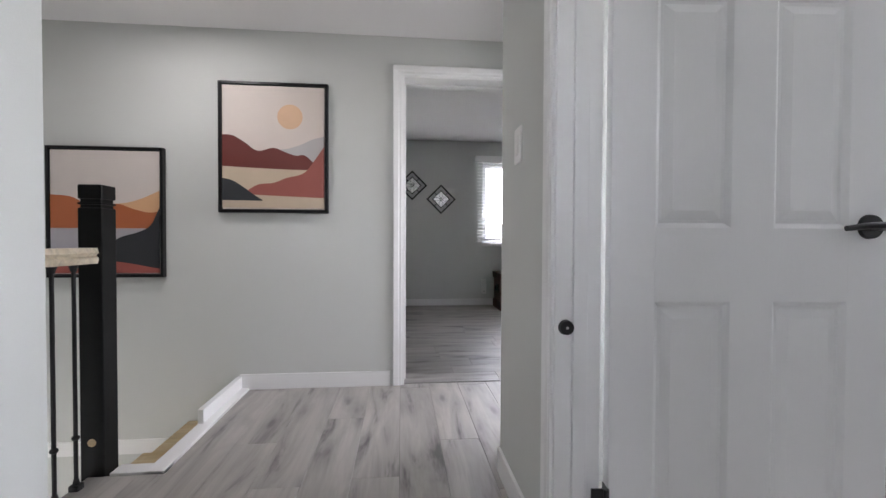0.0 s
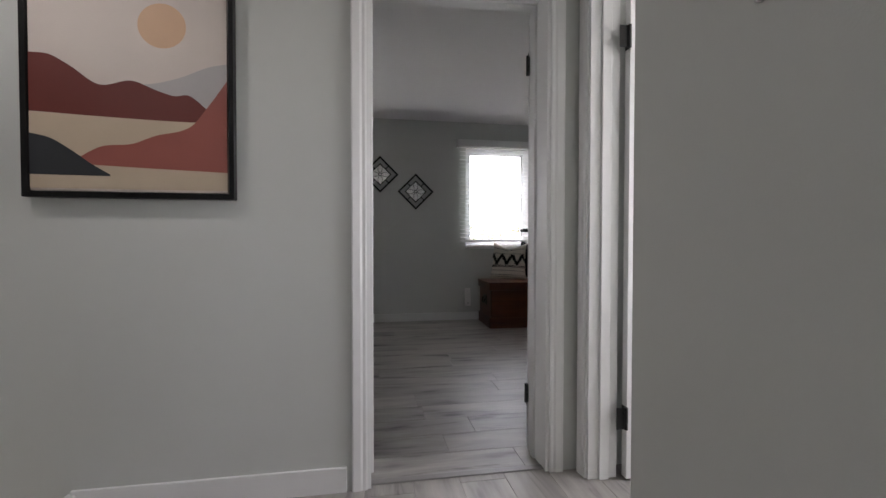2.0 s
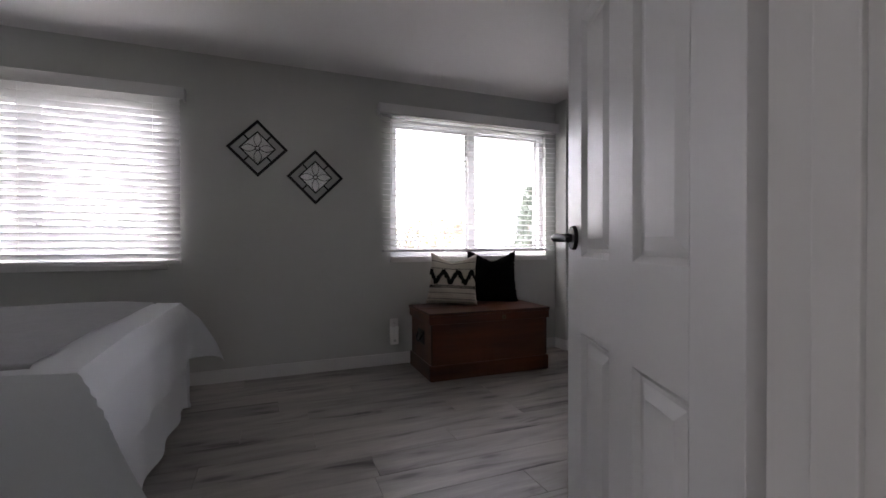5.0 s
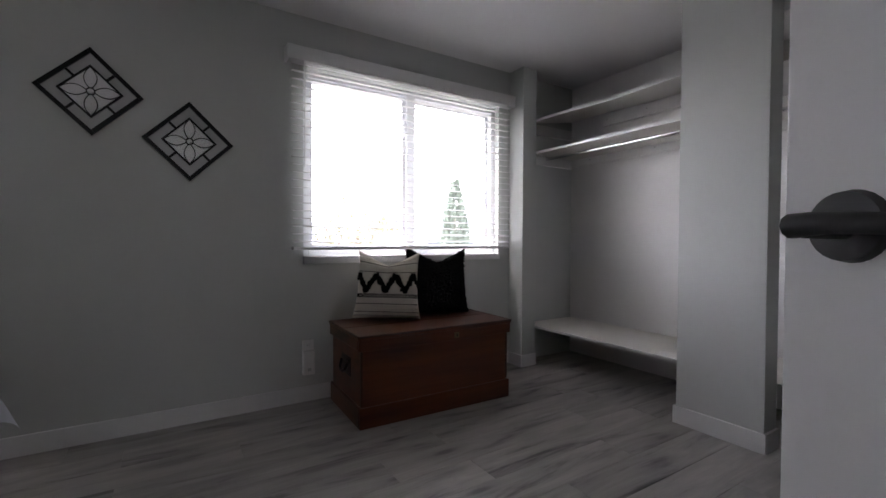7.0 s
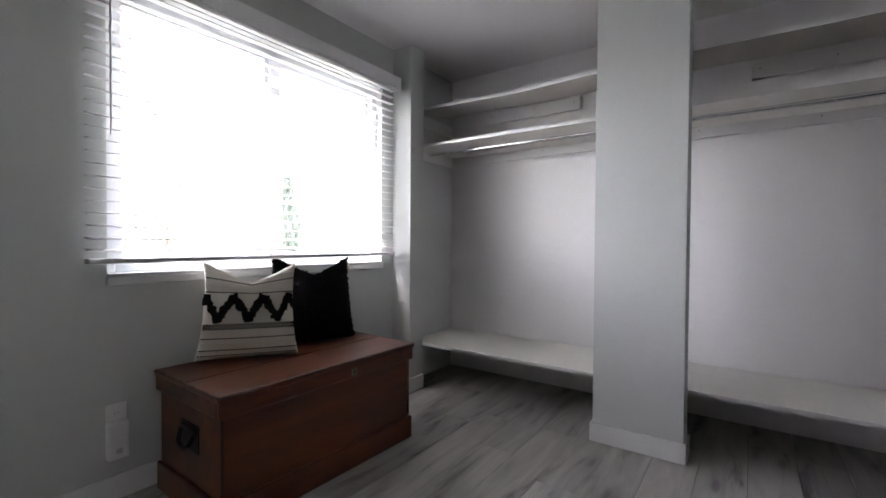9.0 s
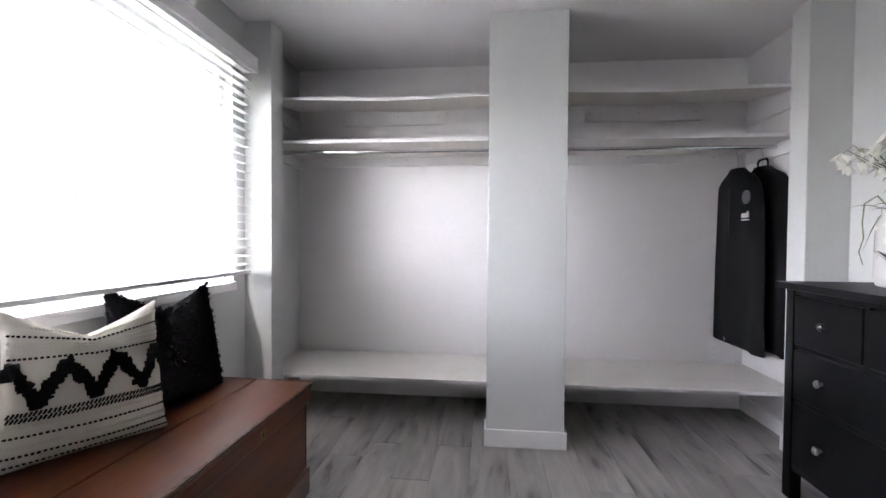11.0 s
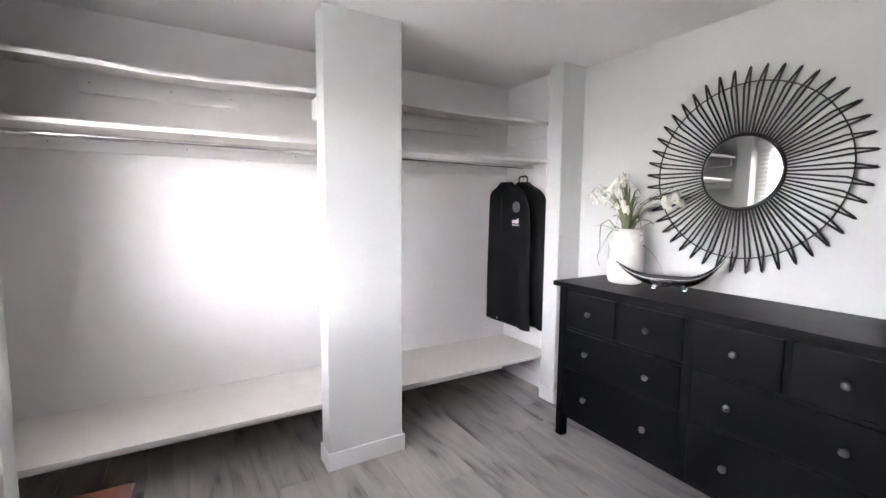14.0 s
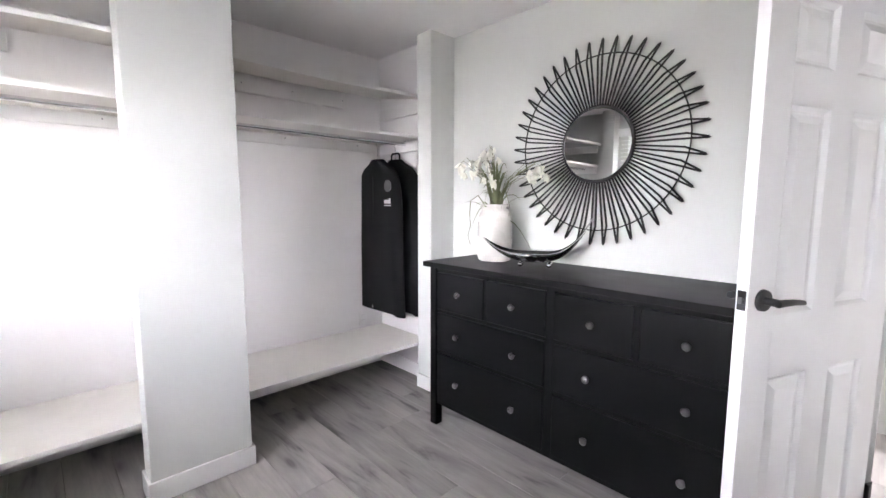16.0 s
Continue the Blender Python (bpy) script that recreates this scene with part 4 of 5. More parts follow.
for x, s in ((0, -1), (CW, 1)):
    bm = bmesh.new()
    cy, cz = CD * 0.47, 0.30
    box(bm, x, cy - 0.075, cz - 0.058, x + s * 0.004, cy + 0.075, cz + 0.050, 0.0015)
    box(bm, x, cy - 0.065, cz + 0.018, x + s * 0.012, cy + 0.065, cz + 0.040, 0.004)
    tube(bm, [(x + s * 0.012, cy - 0.055, cz + 0.02), (x + s * 0.026, cy - 0.045, cz - 0.02), (x + s * 0.03, cy - 0.02, cz - 0.035), (x + s * 0.03, cy + 0.02, cz - 0.035), (x + s * 0.026, cy + 0.045, cz - 0.02), (x + s * 0.012, cy + 0.055, cz + 0.02)], 0.009, 8)
    part("carry_handle", bm, M_BLACK_METAL, chest, "black iron side handle", smooth=True)


# ---------- cushions ----------
def cushion_surface(w, h, t, ear=0.10):
    def f(u, v, side):
        """u, v from -1 to 1; fuller and wider towards the bottom."""
        pinch = 1 - (ear if v > 0 else 0.025) * (1 - abs(u) ** 3) * abs(v) ** 4
        pinch_x = 1 - ear * (1 - abs(v) ** 3) * abs(u) ** 4
        x = u * w / 2 * pinch_x * (1 - 0.05 * v)
        z = v * h / 2 * pinch
        d = (max(0.0, (1 - u * u) * (1 - v * v))) ** 0.46 * t / 2 * (1 - 0.22 * v)
        return Vector((x, side * d, z))
    return f


def cushion(name, w, h, t, m, label, material, lump=0.0, droop=0.0, seed=1, n=26):
    c = thing(name, label, "cushion", "cushions on the chest", at=m)
    base = cushion_surface(w, h, t)

    def f(u, v, side, off=0.0):
        p = base(u, v, side)
        k = noise.noise(Vector((u * 2.2 + seed, v * 2.2, side))) * 0.010
        fine_ = noise.noise(Vector((u * 22 + seed, v * 22, side * 3))) * lump
        d = (1 - u * u) * (1 - v * v)
        p.y += side * ((k + fine_) * min(1, 4 * d) + off)
        p.z -= droop * max(0, v) ** 2 * (1 - abs(u)) ** 1.2
        if lump:
            p.x += noise.noise(Vector((v * 26, u * 9, 5 + seed))) * lump * 0.7
            p.z += noise.noise(Vector((u * 26, v * 9, 9 + seed))) * lump * 0.7
        p.z += h / 2
        return p
    bm = bmesh.new()
    grid = {}
    for s in (-1, 1):
        for i in range(n + 1):
            for j in range(n + 1):
                rim = i in (0, n) or j in (0, n)
                if rim and s == 1:
                    grid[s, i, j] = grid[-1, i, j]
                else:
                    grid[s, i, j] = bm.verts.new(f(-1 + 2 * i / n, -1 + 2 * j / n, s))
        for i in range(n):
            for j in range(n):
                try:
                    bm.faces.new((grid[s, i, j], grid[s, i + 1, j], grid[s, i + 1, j + 1], grid[s, i, j + 1]))
                except ValueError:
                    pass
    part("cover", bm, material, c, smooth=True)
    return c, f


c1, f1 = cushion("patterned_cushion", 0.43, 0.45, 0.20, pose(1.665, 5.86, 0.514, -9, 2, -28), "cream woven cushion with black zigzag and stripes", M_CREAM_YARN, lump=0.0020, droop=0.085, seed=3, n=36)
for v, r, slant in ((0.66, 0.0034, 0.0), (0.36, 0.0034, 0.0), (-0.31, 0.0030, 0.05), (-0.37, 0.0030, 0.05), (-0.57, 0.0034, 0.0), (-0.80, 0.0034, 0.0), (-0.91, 0.0030, 0.0)):
    bm = bmesh.new()
    k = -0.95
    while k < 0.94:
        tube(bm, [f1(k, v - slant / 2, -1, 0.001), f1(k + 0.016, v, -1, 0.0016), f1(k + 0.032, v + slant / 2, -1, 0.001)], r, 5)
        k += 0.058 if not slant else 0.046
    part("stripe", bm, M_BLACK_YARN, c1, "row of black stitches")
for v in (0.82, 0.57, 0.50, 0.44, -0.45, -0.69):
    bm = bmesh.new()
    tube(bm, [f1(-0.96 + 1.92 * i / 90, v + (0.014 if i % 2 else -0.014), -1, 0.0004) for i in range(91)], 0.0030, 5)
    part("braid", bm, M_CREAM_YARN, c1, "raised cream braid", smooth=True)
bm = bmesh.new()
zig = []
for i in range(97):
    u = -0.97 + 1.94 * i / 96
    ph = (u * 1.75 + 0.1) % 1.0
    zig.append((u, -0.21 + 0.48 * (1 - abs(2 * ph - 1))))
random.seed(4)
for k, (u, v) in enumerate(zig):
    for q in range(6):
        p = f1(max(-0.99, min(0.99, u + random.uniform(-0.045, 0.045))), v + random.uniform(-0.05, 0.05), -1, 0.003)
        r, tip = random.uniform(0.006, 0.010), Vector((random.uniform(-0.008, 0.008), -random.uniform(0.004, 0.011), random.uniform(-0.012, 0.008)))
        vs = [bm.verts.new(p + Vector(c)) for c in ((-r, 0.002, -r), (r, 0.002, -r), (r, 0.002, r), (-r, 0.002, r))] + [bm.verts.new(p + tip + Vector(c)) for c in ((-r * 0.5, 0, 0), (r * 0.5, 0, 0))]
        for f in ((0, 1, 5, 4), (2, 3, 4, 5), (1, 2, 5), (3, 0, 4)):
            bm.faces.new([vs[i] for i in f])
part("zigzag", bm, M_BLACK_YARN, c1, "tufted black zigzag band")
c2, f2 = cushion("black_cushion", 0.48, 0.47, 0.18, pose(2.065, 5.895, 0.514, -11, 3, -13), "shaggy black plush cushion leaning on the sill", M_BLACK_FUR, lump=0.010, droop=0.10, seed=7, n=48)
bm = bmesh.new()
for k in range(1800):
    u, v, side = random.uniform(-1, 1), random.uniform(-0.97, 1), random.choice((-1, -1, 1))
    if k % 3 == 0:
        u, v = random.choice(((random.choice((-1, 1)), v), (u, 1)))
    p = f2(u, v, side)
    out = (p - Vector((0, 0, 0.23))).normalized() * 0.6 + Vector((random.uniform(-1, 1), side * random.uniform(0, 0.8), random.uniform(-1, 0.6))) * 0.5
    q = Vector((random.uniform(-1, 1), random.uniform(-1, 1), random.uniform(-1, 1))).normalized() * 0.006
    tip = p + out * random.uniform(0.010, 0.020)
    vs = [bm.verts.new(c) for c in (p - q, p + q, tip, p + out.cross(q))]
    bm.faces.new((vs[0], vs[1], vs[2]))
    bm.faces.new((vs[1], vs[3], vs[2]))
    bm.faces.new((vs[3], vs[0], vs[2]))
tagged(part("plush", bm, M_BLACK_FUR, c2, "ragged black plush"), kind="stuff")



# ---------- closet ----------
def shelf(name, y0, y1, z, x0, label, t=0.02, sag=0.0, rise=0.0):
    s = thing(name, label, "shelf", "closet shelves")
    bm = bmesh.new()
    n = 24
    vs = []
    for i in range(n + 1):
        y = y0 + (y1 - y0) * i / n
        dz = -sag * math.sin(math.pi * i / n) + 0.4 * sag * math.sin(3.1 * math.pi * i / n)
        vs.append([bm.verts.new((x, y, zz + dz)) for x, zz in ((x0 + 0.004, z - t), (BACK_X - 0.001, z - t + rise), (BACK_X - 0.001, z + rise), (x0 + 0.004, z))])
    for a, b in zip(vs, vs[1:]):
        for k in range(4):
            bm.faces.new((a[k], a[(k + 1) % 4], b[(k + 1) % 4], b[k]))
    bm.faces.new(vs[0])
    bm.faces.new(vs[-1][::-1])
    part("board", bm, M_SHELF, s)
    bm = bmesh.new()
    vs = []
    for i in range(n + 1):
        y = y0 + (y1 - y0) * i / n
        dz = -sag * math.sin(math.pi * i / n) + 0.4 * sag * math.sin(3.1 * math.pi * i / n)
        vs.append([bm.verts.new((x, y, zz + dz)) for x, zz in ((x0, z - t - 0.001), (x0 + 0.0042, z - t - 0.001), (x0 + 0.0042, z + 0.001), (x0, z + 0.001))])
    for a, b in zip(vs, vs[1:]):
        for k in range(4):
            bm.faces.new((a[k], a[(k + 1) % 4], b[(k + 1) % 4], b[k]))
    part("edge_band", bm, M_SHELF_EDGE, s)
    return s


YL0, YL1, YR0, YR1 = 4.43, WIN_Y - 0.002, 2.872, 4.425
shelf("low_shelf", 4.645, YL1, 0.318, 3.045, "low pale shelf across the closet bay by the window", 0.017)
shelf("low_shelf", YR0, 4.20, 0.318, 3.045, "low pale shelf under the hanging garment bags", 0.017)
shelf("low_shelf", 4.20, 4.645, 0.3185, 3.0425, "pale shelf piece behind the column", 0.0175)
shelf("hat_shelf", YL0, YL1, 1.789, 3.12, "white closet shelf above the rod", 0.018)
shelf("hat_shelf", YR0, YR1, 1.789, 3.12, "white closet shelf above the rod", 0.018)
shelf("top_shelf", YL0, YL1, 2.056, 3.10, "warped white top shelf in the closet", 0.018, 0.012, 0.090)
shelf("top_shelf", YR0, YR1, 2.062, 3.10, "white top shelf in the closet", 0.018, 0.006, 0.085)


def cleat(x0, y0, z0, x1, y1, z1, nails, label):
    c = thing("shelf_cleat", label, "cleat", "shelf cleats")
    bm = bmesh.new()
    box(bm, x0, y0, z0, x1, y1, z1, 0.003)
    part("board", bm, M_SHELF_EDGE, c)
    for y in nails:
        bm = bmesh.new()
        cyl(bm, (x0 - 0.0008, y, (z0 + z1) / 2 + 0.012), (x0 + 0.002, y, (z0 + z1) / 2 + 0.012), 0.004, seg=8)
        part("nail_head", bm, M_GREY_SLOT, c)
    return c


cleat(BACK_X - 0.030, 4.956, 2.006, BACK_X, 5.708, 2.092, (5.0, 5.3, 5.66), "white painted board nailed under the top shelf")
cleat(BACK_X - 0.030, 3.181, 2.004, BACK_X, 3.965, 2.090, (3.22, 3.6, 3.93), "white painted board nailed under the top shelf")
for a, b in ((2.872, 2.890), (WIN_Y - 0.020, WIN_Y - 0.002)):
    cleat(3.14, a, 1.95, BACK_X - 0.02, b, 2.04, ((a + b) / 2,), "painted end board under the top shelf")
    cleat(3.14, a, 1.69, BACK_X - 0.02, b, 1.769, ((a + b) / 2,), "painted end board under the rod shelf")
for a, b in ((YL0, WIN_Y - 0.022), (2.892, YR1)):
    cleat(BACK_X - 0.018, a, 1.705, BACK_X, b, 1.770, (a + 0.2, (a + b) / 2, b - 0.2), "long painted board under the rod shelf")
    cleat(BACK_X - 0.018, a, 0.205, BACK_X, b, 0.300, (a + 0.2, b - 0.2), "long painted board under the low shelf")
cleat(3.05, 2.872, 0.20, BACK_X - 0.01, 2.888, 0.292, (2.88,), "painted end board under the low shelf")
cleat(3.042, 4.50, 1.93, 3.30, 4.60, 2.045, (4.55,), "painted block behind the column under the top shelf")

for y0, y1 in ((YL0, YL1), (YR0, YR1)):
    r = thing("closet_rod", "chrome closet rod under the shelf", "closet rod", "closet rods")
    bm = bmesh.new()
    cyl(bm, (3.30, y0, 1.748), (3.30, y1, 1.748), 0.0125, seg=18)
    part("rod", bm, M_CHROME, r, smooth=True)
    for y in (y0 + 0.008, y1 - 0.008):
        bm = bmesh.new()
        cyl(bm, (3.30, y - 0.006, 1.748), (3.30, y + 0.006, 1.748), 0.026, seg=18)
        box(bm, 3.285, y - 0.006, 1.75, 3.315, y + 0.006, 1.771)
        part("flange", bm, M_CHROME, r)


def garment_bag(m, label, front_print):
    """A hanging bag; local x across, z down from the rod at 0, y its thickness."""
    g = thing("garment_bag", label, "garment bag", "garment bags", at=m)
    half = smooth_curve([(0.0, 0.065), (0.025, 0.10), (0.06, 0.185), (0.12, 0.25), (0.24, 0.29), (0.6, 0.305), (0.9, 0.315), (1.14, 0.33)], 36)
    bm = bmesh.new()
    rows_ = []
    n = 14
    for d, hw in half:
        ring = []
        for k in range(2 * n):
            a = 2 * math.pi * k / (2 * n)
            u, y = math.cos(a), math.sin(a)
            wave = 0.006 * math.sin(u * 9 + d * 2) * min(1, d * 2) + 0.004 * math.sin(u * 17 + 2)
            th = 0.030 + 0.012 * min(1, d * 1.5)
            z = -0.112 - d * 0.99 - (0.012 * math.sin(u * 5) if d > 1.1 else 0)
            ring.append(bm.verts.new((hw * (abs(u) ** 0.8) * (1 if u > 0 else -1), th * y + wave, z)))
        rows_.append(ring)
    for a, b in zip(rows_, rows_[1:]):
        for k in range(2 * n):
            bm.faces.new((a[k], a[(k + 1) % (2 * n)], b[(k + 1) % (2 * n)], b[k]))
    bm.faces.new(rows_[0])
    bm.faces.new(rows_[-1][::-1])
    part("bag", bm, M_BAG, g, smooth=True)
    bm = bmesh.new()
    tube(bm, [(0.0, 0, -0.13), (0, 0, -0.035), (0.005, 0, -0.02), (0.016, 0, -0.003), (0.010, 0, 0.013), (-0.004, 0, 0.016), (-0.014, 0, 0.008)], 0.0025, 8)
    part("hanger_hook", bm, M_CHROME, g, smooth=True)
    if not front_print:
        bm = bmesh.new()
        tube(bm, [(-0.05, 0, -0.118), (-0.05, 0, -0.080), (-0.035, 0, -0.066), (0.035, 0, -0.066), (0.05, 0, -0.080), (0.05, 0, -0.118)], 0.007, 8)
        part("carry_handle", bm, M_BAG, g)
    if front_print:
        bm = bmesh.new()
        cyl(bm, (-0.185, 0.034, -0.31), (-0.185, 0.040, -0.31), 0.042, seg=28)
        part("vinyl_window", bm, M_BAG_WINDOW, g, "round grey vinyl window")
        bm = bmesh.new()
        for k in range(5):
            box(bm, -0.215 + k * 0.015, 0.034, -0.435, -0.204 + k * 0.015, 0.042, -0.408 if k else -0.398)
        box(bm, -0.215, 0.030, -0.452, -0.145, 0.042, -0.444)
        part("print", bm, M_PRINT, g, "white printed mark")
        bm = bmesh.new()
        cyl(bm, (0.02, 0.040, -1.22), (0.02, 0.047, -1.22), 0.012, seg=14)
        part("snap", bm, M_CHROME, g, "chrome snap")
        bm = bmesh.new()
        tube(bm, [(0.0, 0.044, -0.24 - 0.055 * i) for i in range(19)], 0.0018, 5)
        part("zip", bm, M_BLACK_METAL, g)
    return g


garment_bag(pose(3.44, 3.035, 1.748, 0, 0, -3), "black zipped garment bag with white print hanging on the rod", True)
garment_bag(pose(3.36, 2.93, 1.748, 0, 0, -1), "plain black garment bag hanging behind another", False)

# ---------- dresser ----------
dresser = thing("dresser", "black-brown wooden dresser with eight drawers and round knobs", "dresser", at=pose(0.985, 3.272, 0))
DW, DD, DH = 1.608, 0.485, 0.985      # local y runs back to the wall as -y
for x in (0, DW - 0.05):
    for y in (-DD, -0.05):
        bm = bmesh.new()
        box(bm, x, y, 0, x + 0.05, y + 0.05, DH - 0.03, 0.003)
        part("leg", bm, M_BLACK_WOOD, dresser)
for x in (0.008, DW - 0.026):
    bm = bmesh.new()
    box(bm, x, -DD + 0.05, 0.13, x + 0.018, -0.05, DH - 0.03)
    part("side_panel", bm, M_BLACK_WOOD, dresser)
bm = bmesh.new()
box(bm, 0.05, -DD + 0.005, 0.13, DW - 0.05, -DD + 0.012, DH - 0.03)
part("back_panel", bm, M_BLACK_WOOD, dresser)
bm = bmesh.new()
box(bm, -0.032, -DD - 0.005, DH - 0.03, DW + 0.032, 0.03, DH, 0.004)
part("top", bm, M_BLACK_WOOD, dresser, "smooth black top")
Z = [0.135, 0.155, 0.452, 0.468, 0.693, 0.709, 0.930, 0.955]
bm = bmesh.new()
for a, b in zip(Z[::2], Z[1::2]):
    box(bm, 0.05, -0.035, a, DW - 0.05, -0.008, b)
box(bm, DW / 2 - 0.022, -0.034, 0.155, DW / 2 + 0.022, -0.007, 0.93)
for x in (0.05 + (DW / 2 - 0.072) / 2, DW - 0.05 - (DW / 2 - 0.072) / 2):
    box(bm, x - 0.010, -0.033, 0.709, x + 0.010, -0.007, 0.93)
part("front_frame", bm, M_BLACK_WOOD, dresser)
bm = bmesh.new()
box(bm, 0.03, -DD + 0.02, 0.14, DW - 0.03, -0.04, 0.15)
box(bm, 0.03, -0.06, 0.15, DW - 0.03, -0.045, 0.94)
part("carcass", bm, M_BLACK_WOOD, dresser)


def drawer(x0, x1, z0, z1, knobs, out=0.0):
    d = new("drawer")
    d.parent = dresser
    bm = bmesh.new()
    g = 0.0035
    box(bm, x0 + g, -0.028, z0 + g, x1 - g, -0.004 + out, z1 - g - 0.002, 0.002)
    part("drawer_front", bm, M_BLACK_WOOD, d)
    for x in knobs:
        bm = bmesh.new()
        z = (z0 + z1) / 2
        y = -0.004 + out
        cyl(bm, (x, y, z), (x, y + 0.016, z), 0.007, 0.006, 14)
        ball(bm, (x, y + 0.022, z), 0.0165, 1, 0.62, 1, 16)
        part("knob", bm, M_PEWTER, d, "dark pewter knob", smooth=True)


for base in (0.05, DW / 2 + 0.022):
    wd = DW / 2 - 0.072
    drawer(base, base + wd / 2 - 0.010, 0.709, 0.930, [base + wd * 0.25])
    drawer(base + wd / 2 + 0.010, base + wd, 0.709, 0.930, [base + wd * 0.75], 0.002)
    drawer(base, base + wd, 0.468, 0.693, [base + wd * 0.235, base + wd * 0.765], 0.001)
    drawer(base, base + wd, 0.155, 0.452, [base + wd * 0.235, base + wd * 0.765])

# ---------- sunburst mirror ----------
MX, MZ = 1.842, 1.625
mirror = thing("sunburst_mirror", "round wall mirror with a black wire sunburst frame", "mirror", at=pose(MX, ROOM_S, MZ))
bm = bmesh.new()
cyl(bm, (0, -0.003, 0), (0, 0.003, 0), 0.183, seg=64)
part("mirror_glass", bm, M_MIRROR, mirror, "round mirror glass").matrix_basis = pose(0, 0.0185, 0, 0, 0, 2.6)
bm = bmesh.new()
R0 = 0.190
tube(bm, [(R0 * math.cos(2 * math.pi * k / 64), 0.018, R0 * math.sin(2 * math.pi * k / 64)) for k in range(65)], 0.0105, 10)
part("mirror_frame", bm, M_BLACK_METAL, mirror, "black round frame", smooth=True)
bm = bmesh.new()
cyl(bm, (0, 0.001, 0), (0, 0.0065, 0), 0.19, seg=48)
part("backing", bm, M_BLACK_METAL, mirror)
bm = bmesh.new()
R1 = 0.445
tube(bm, [(R1 * math.cos(2 * math.pi * k / 96), 0.020, R1 * math.sin(2 * math.pi * k / 96)) for k in range(97)], 0.0034, 6)
part("wire_ring", bm, M_BLACK_METAL, mirror, smooth=True)
NSP = 44
bm = bmesh.new()
step = 2 * math.pi / NSP
R2 = 0.521


def polar(r, a, y):
    return (r * math.cos(a), y, r * math.sin(a))


tube(bm, [polar(0.195, -step * 0.27, 0.016), polar(0.425, -step * 0.20, 0.022), polar(R2 - 0.006, step * 0.15, 0.025), polar(R2, step * 0.18, 0.025), polar(R2 - 0.006, step * 0.21, 0.025), polar(0.425, step * 0.20, 0.022), polar(0.195, step * 0.27, 0.016)], 0.0050, 6)
spike = mesh_of("wire_spike", bm, M_BLACK_METAL, True)
for k in range(NSP):
    s = new("wire_spike", spike)
    s.parent = mirror
    s.matrix_basis = pose(0, 0, 0, 0, -math.degrees(step * k), 0)

# ---------- vase with flowers ----------
TOP = 0.985
vase = thing("vase", "white ribbed ceramic vase holding white flowers", "vase", at=pose(2.365, 2.965, TOP))
bm = bmesh.new()
prof = [(0.0, 0.0), (0.083, 0.0), (0.095, 0.006), (0.102, 0.03)]
for i in range(30):
    z = 0.04 + 0.21 * i / 29
    prof.append((0.104 - 0.004 * (z / 0.25) + 0.0009 * math.sin(i * 2.2), z))
prof += [(0.098, 0.262), (0.090, 0.280), (0.083, 0.292), (0.083, 0.318), (0.087, 0.325), (0.083, 0.329), (0.077, 0.325), (0.077, 0.25), (0.0, 0.24)]
lathe(bm, prof, 48)
part("body", bm, M_VASE, vase, smooth=True)
for s in (-1, 1):
    bm = bmesh.new()
    tube(bm, [(s * 0.082, 0, 0.312), (s * 0.103, 0, 0.305), (s * 0.108, 0, 0.285), (s * 0.098, 0, 0.262)], 0.007, 8)
    part("lug", bm, M_VASE, vase, smooth=True)
bouquet = thing("flower_bunch", "white drooping flowers with thin green leaves in the vase", "flowers", at=pose(2.365, 2.965, TOP + 0.25))
random.seed(11)


def bell(bm, p, r, tilt):
    """A nodding bloom of six narrow, uneven petals that open outwards."""
    q = Euler((tilt[0], tilt[1], random.uniform(0, 6))).to_matrix()
    for k in range(6):
        a = 2 * math.pi * k / 6 + random.uniform(-0.2, 0.2)
        spread, long = random.uniform(0.55, 1.35), random.uniform(2.0, 2.9)
        rows_ = []
        for i in range(6):
            u = i / 5
            rr = r * (0.10 + spread * u ** 1.2)
            wd = r * 0.52 * math.sin(math.pi * (0.08 + 0.90 * u)) ** 0.9
            c = Vector((rr * math.cos(a), rr * math.sin(a), -u * r * long * (1 - 0.12 * spread * u)))
            t = Vector((-math.sin(a), math.cos(a), 0)) * wd
            o = Vector((math.cos(a), math.sin(a), 0)) * wd * 0.35
            rows_.append([bm.verts.new(p + q @ (c - t)), bm.verts.new(p + q @ (c + o)), bm.verts.new(p + q @ (c + t))])
        for x, y in zip(rows_, rows_[1:]):
            bm.faces.new((x[0], x[1], y[1], y[0]))
            bm.faces.new((x[1], x[2], y[2], y[1]))


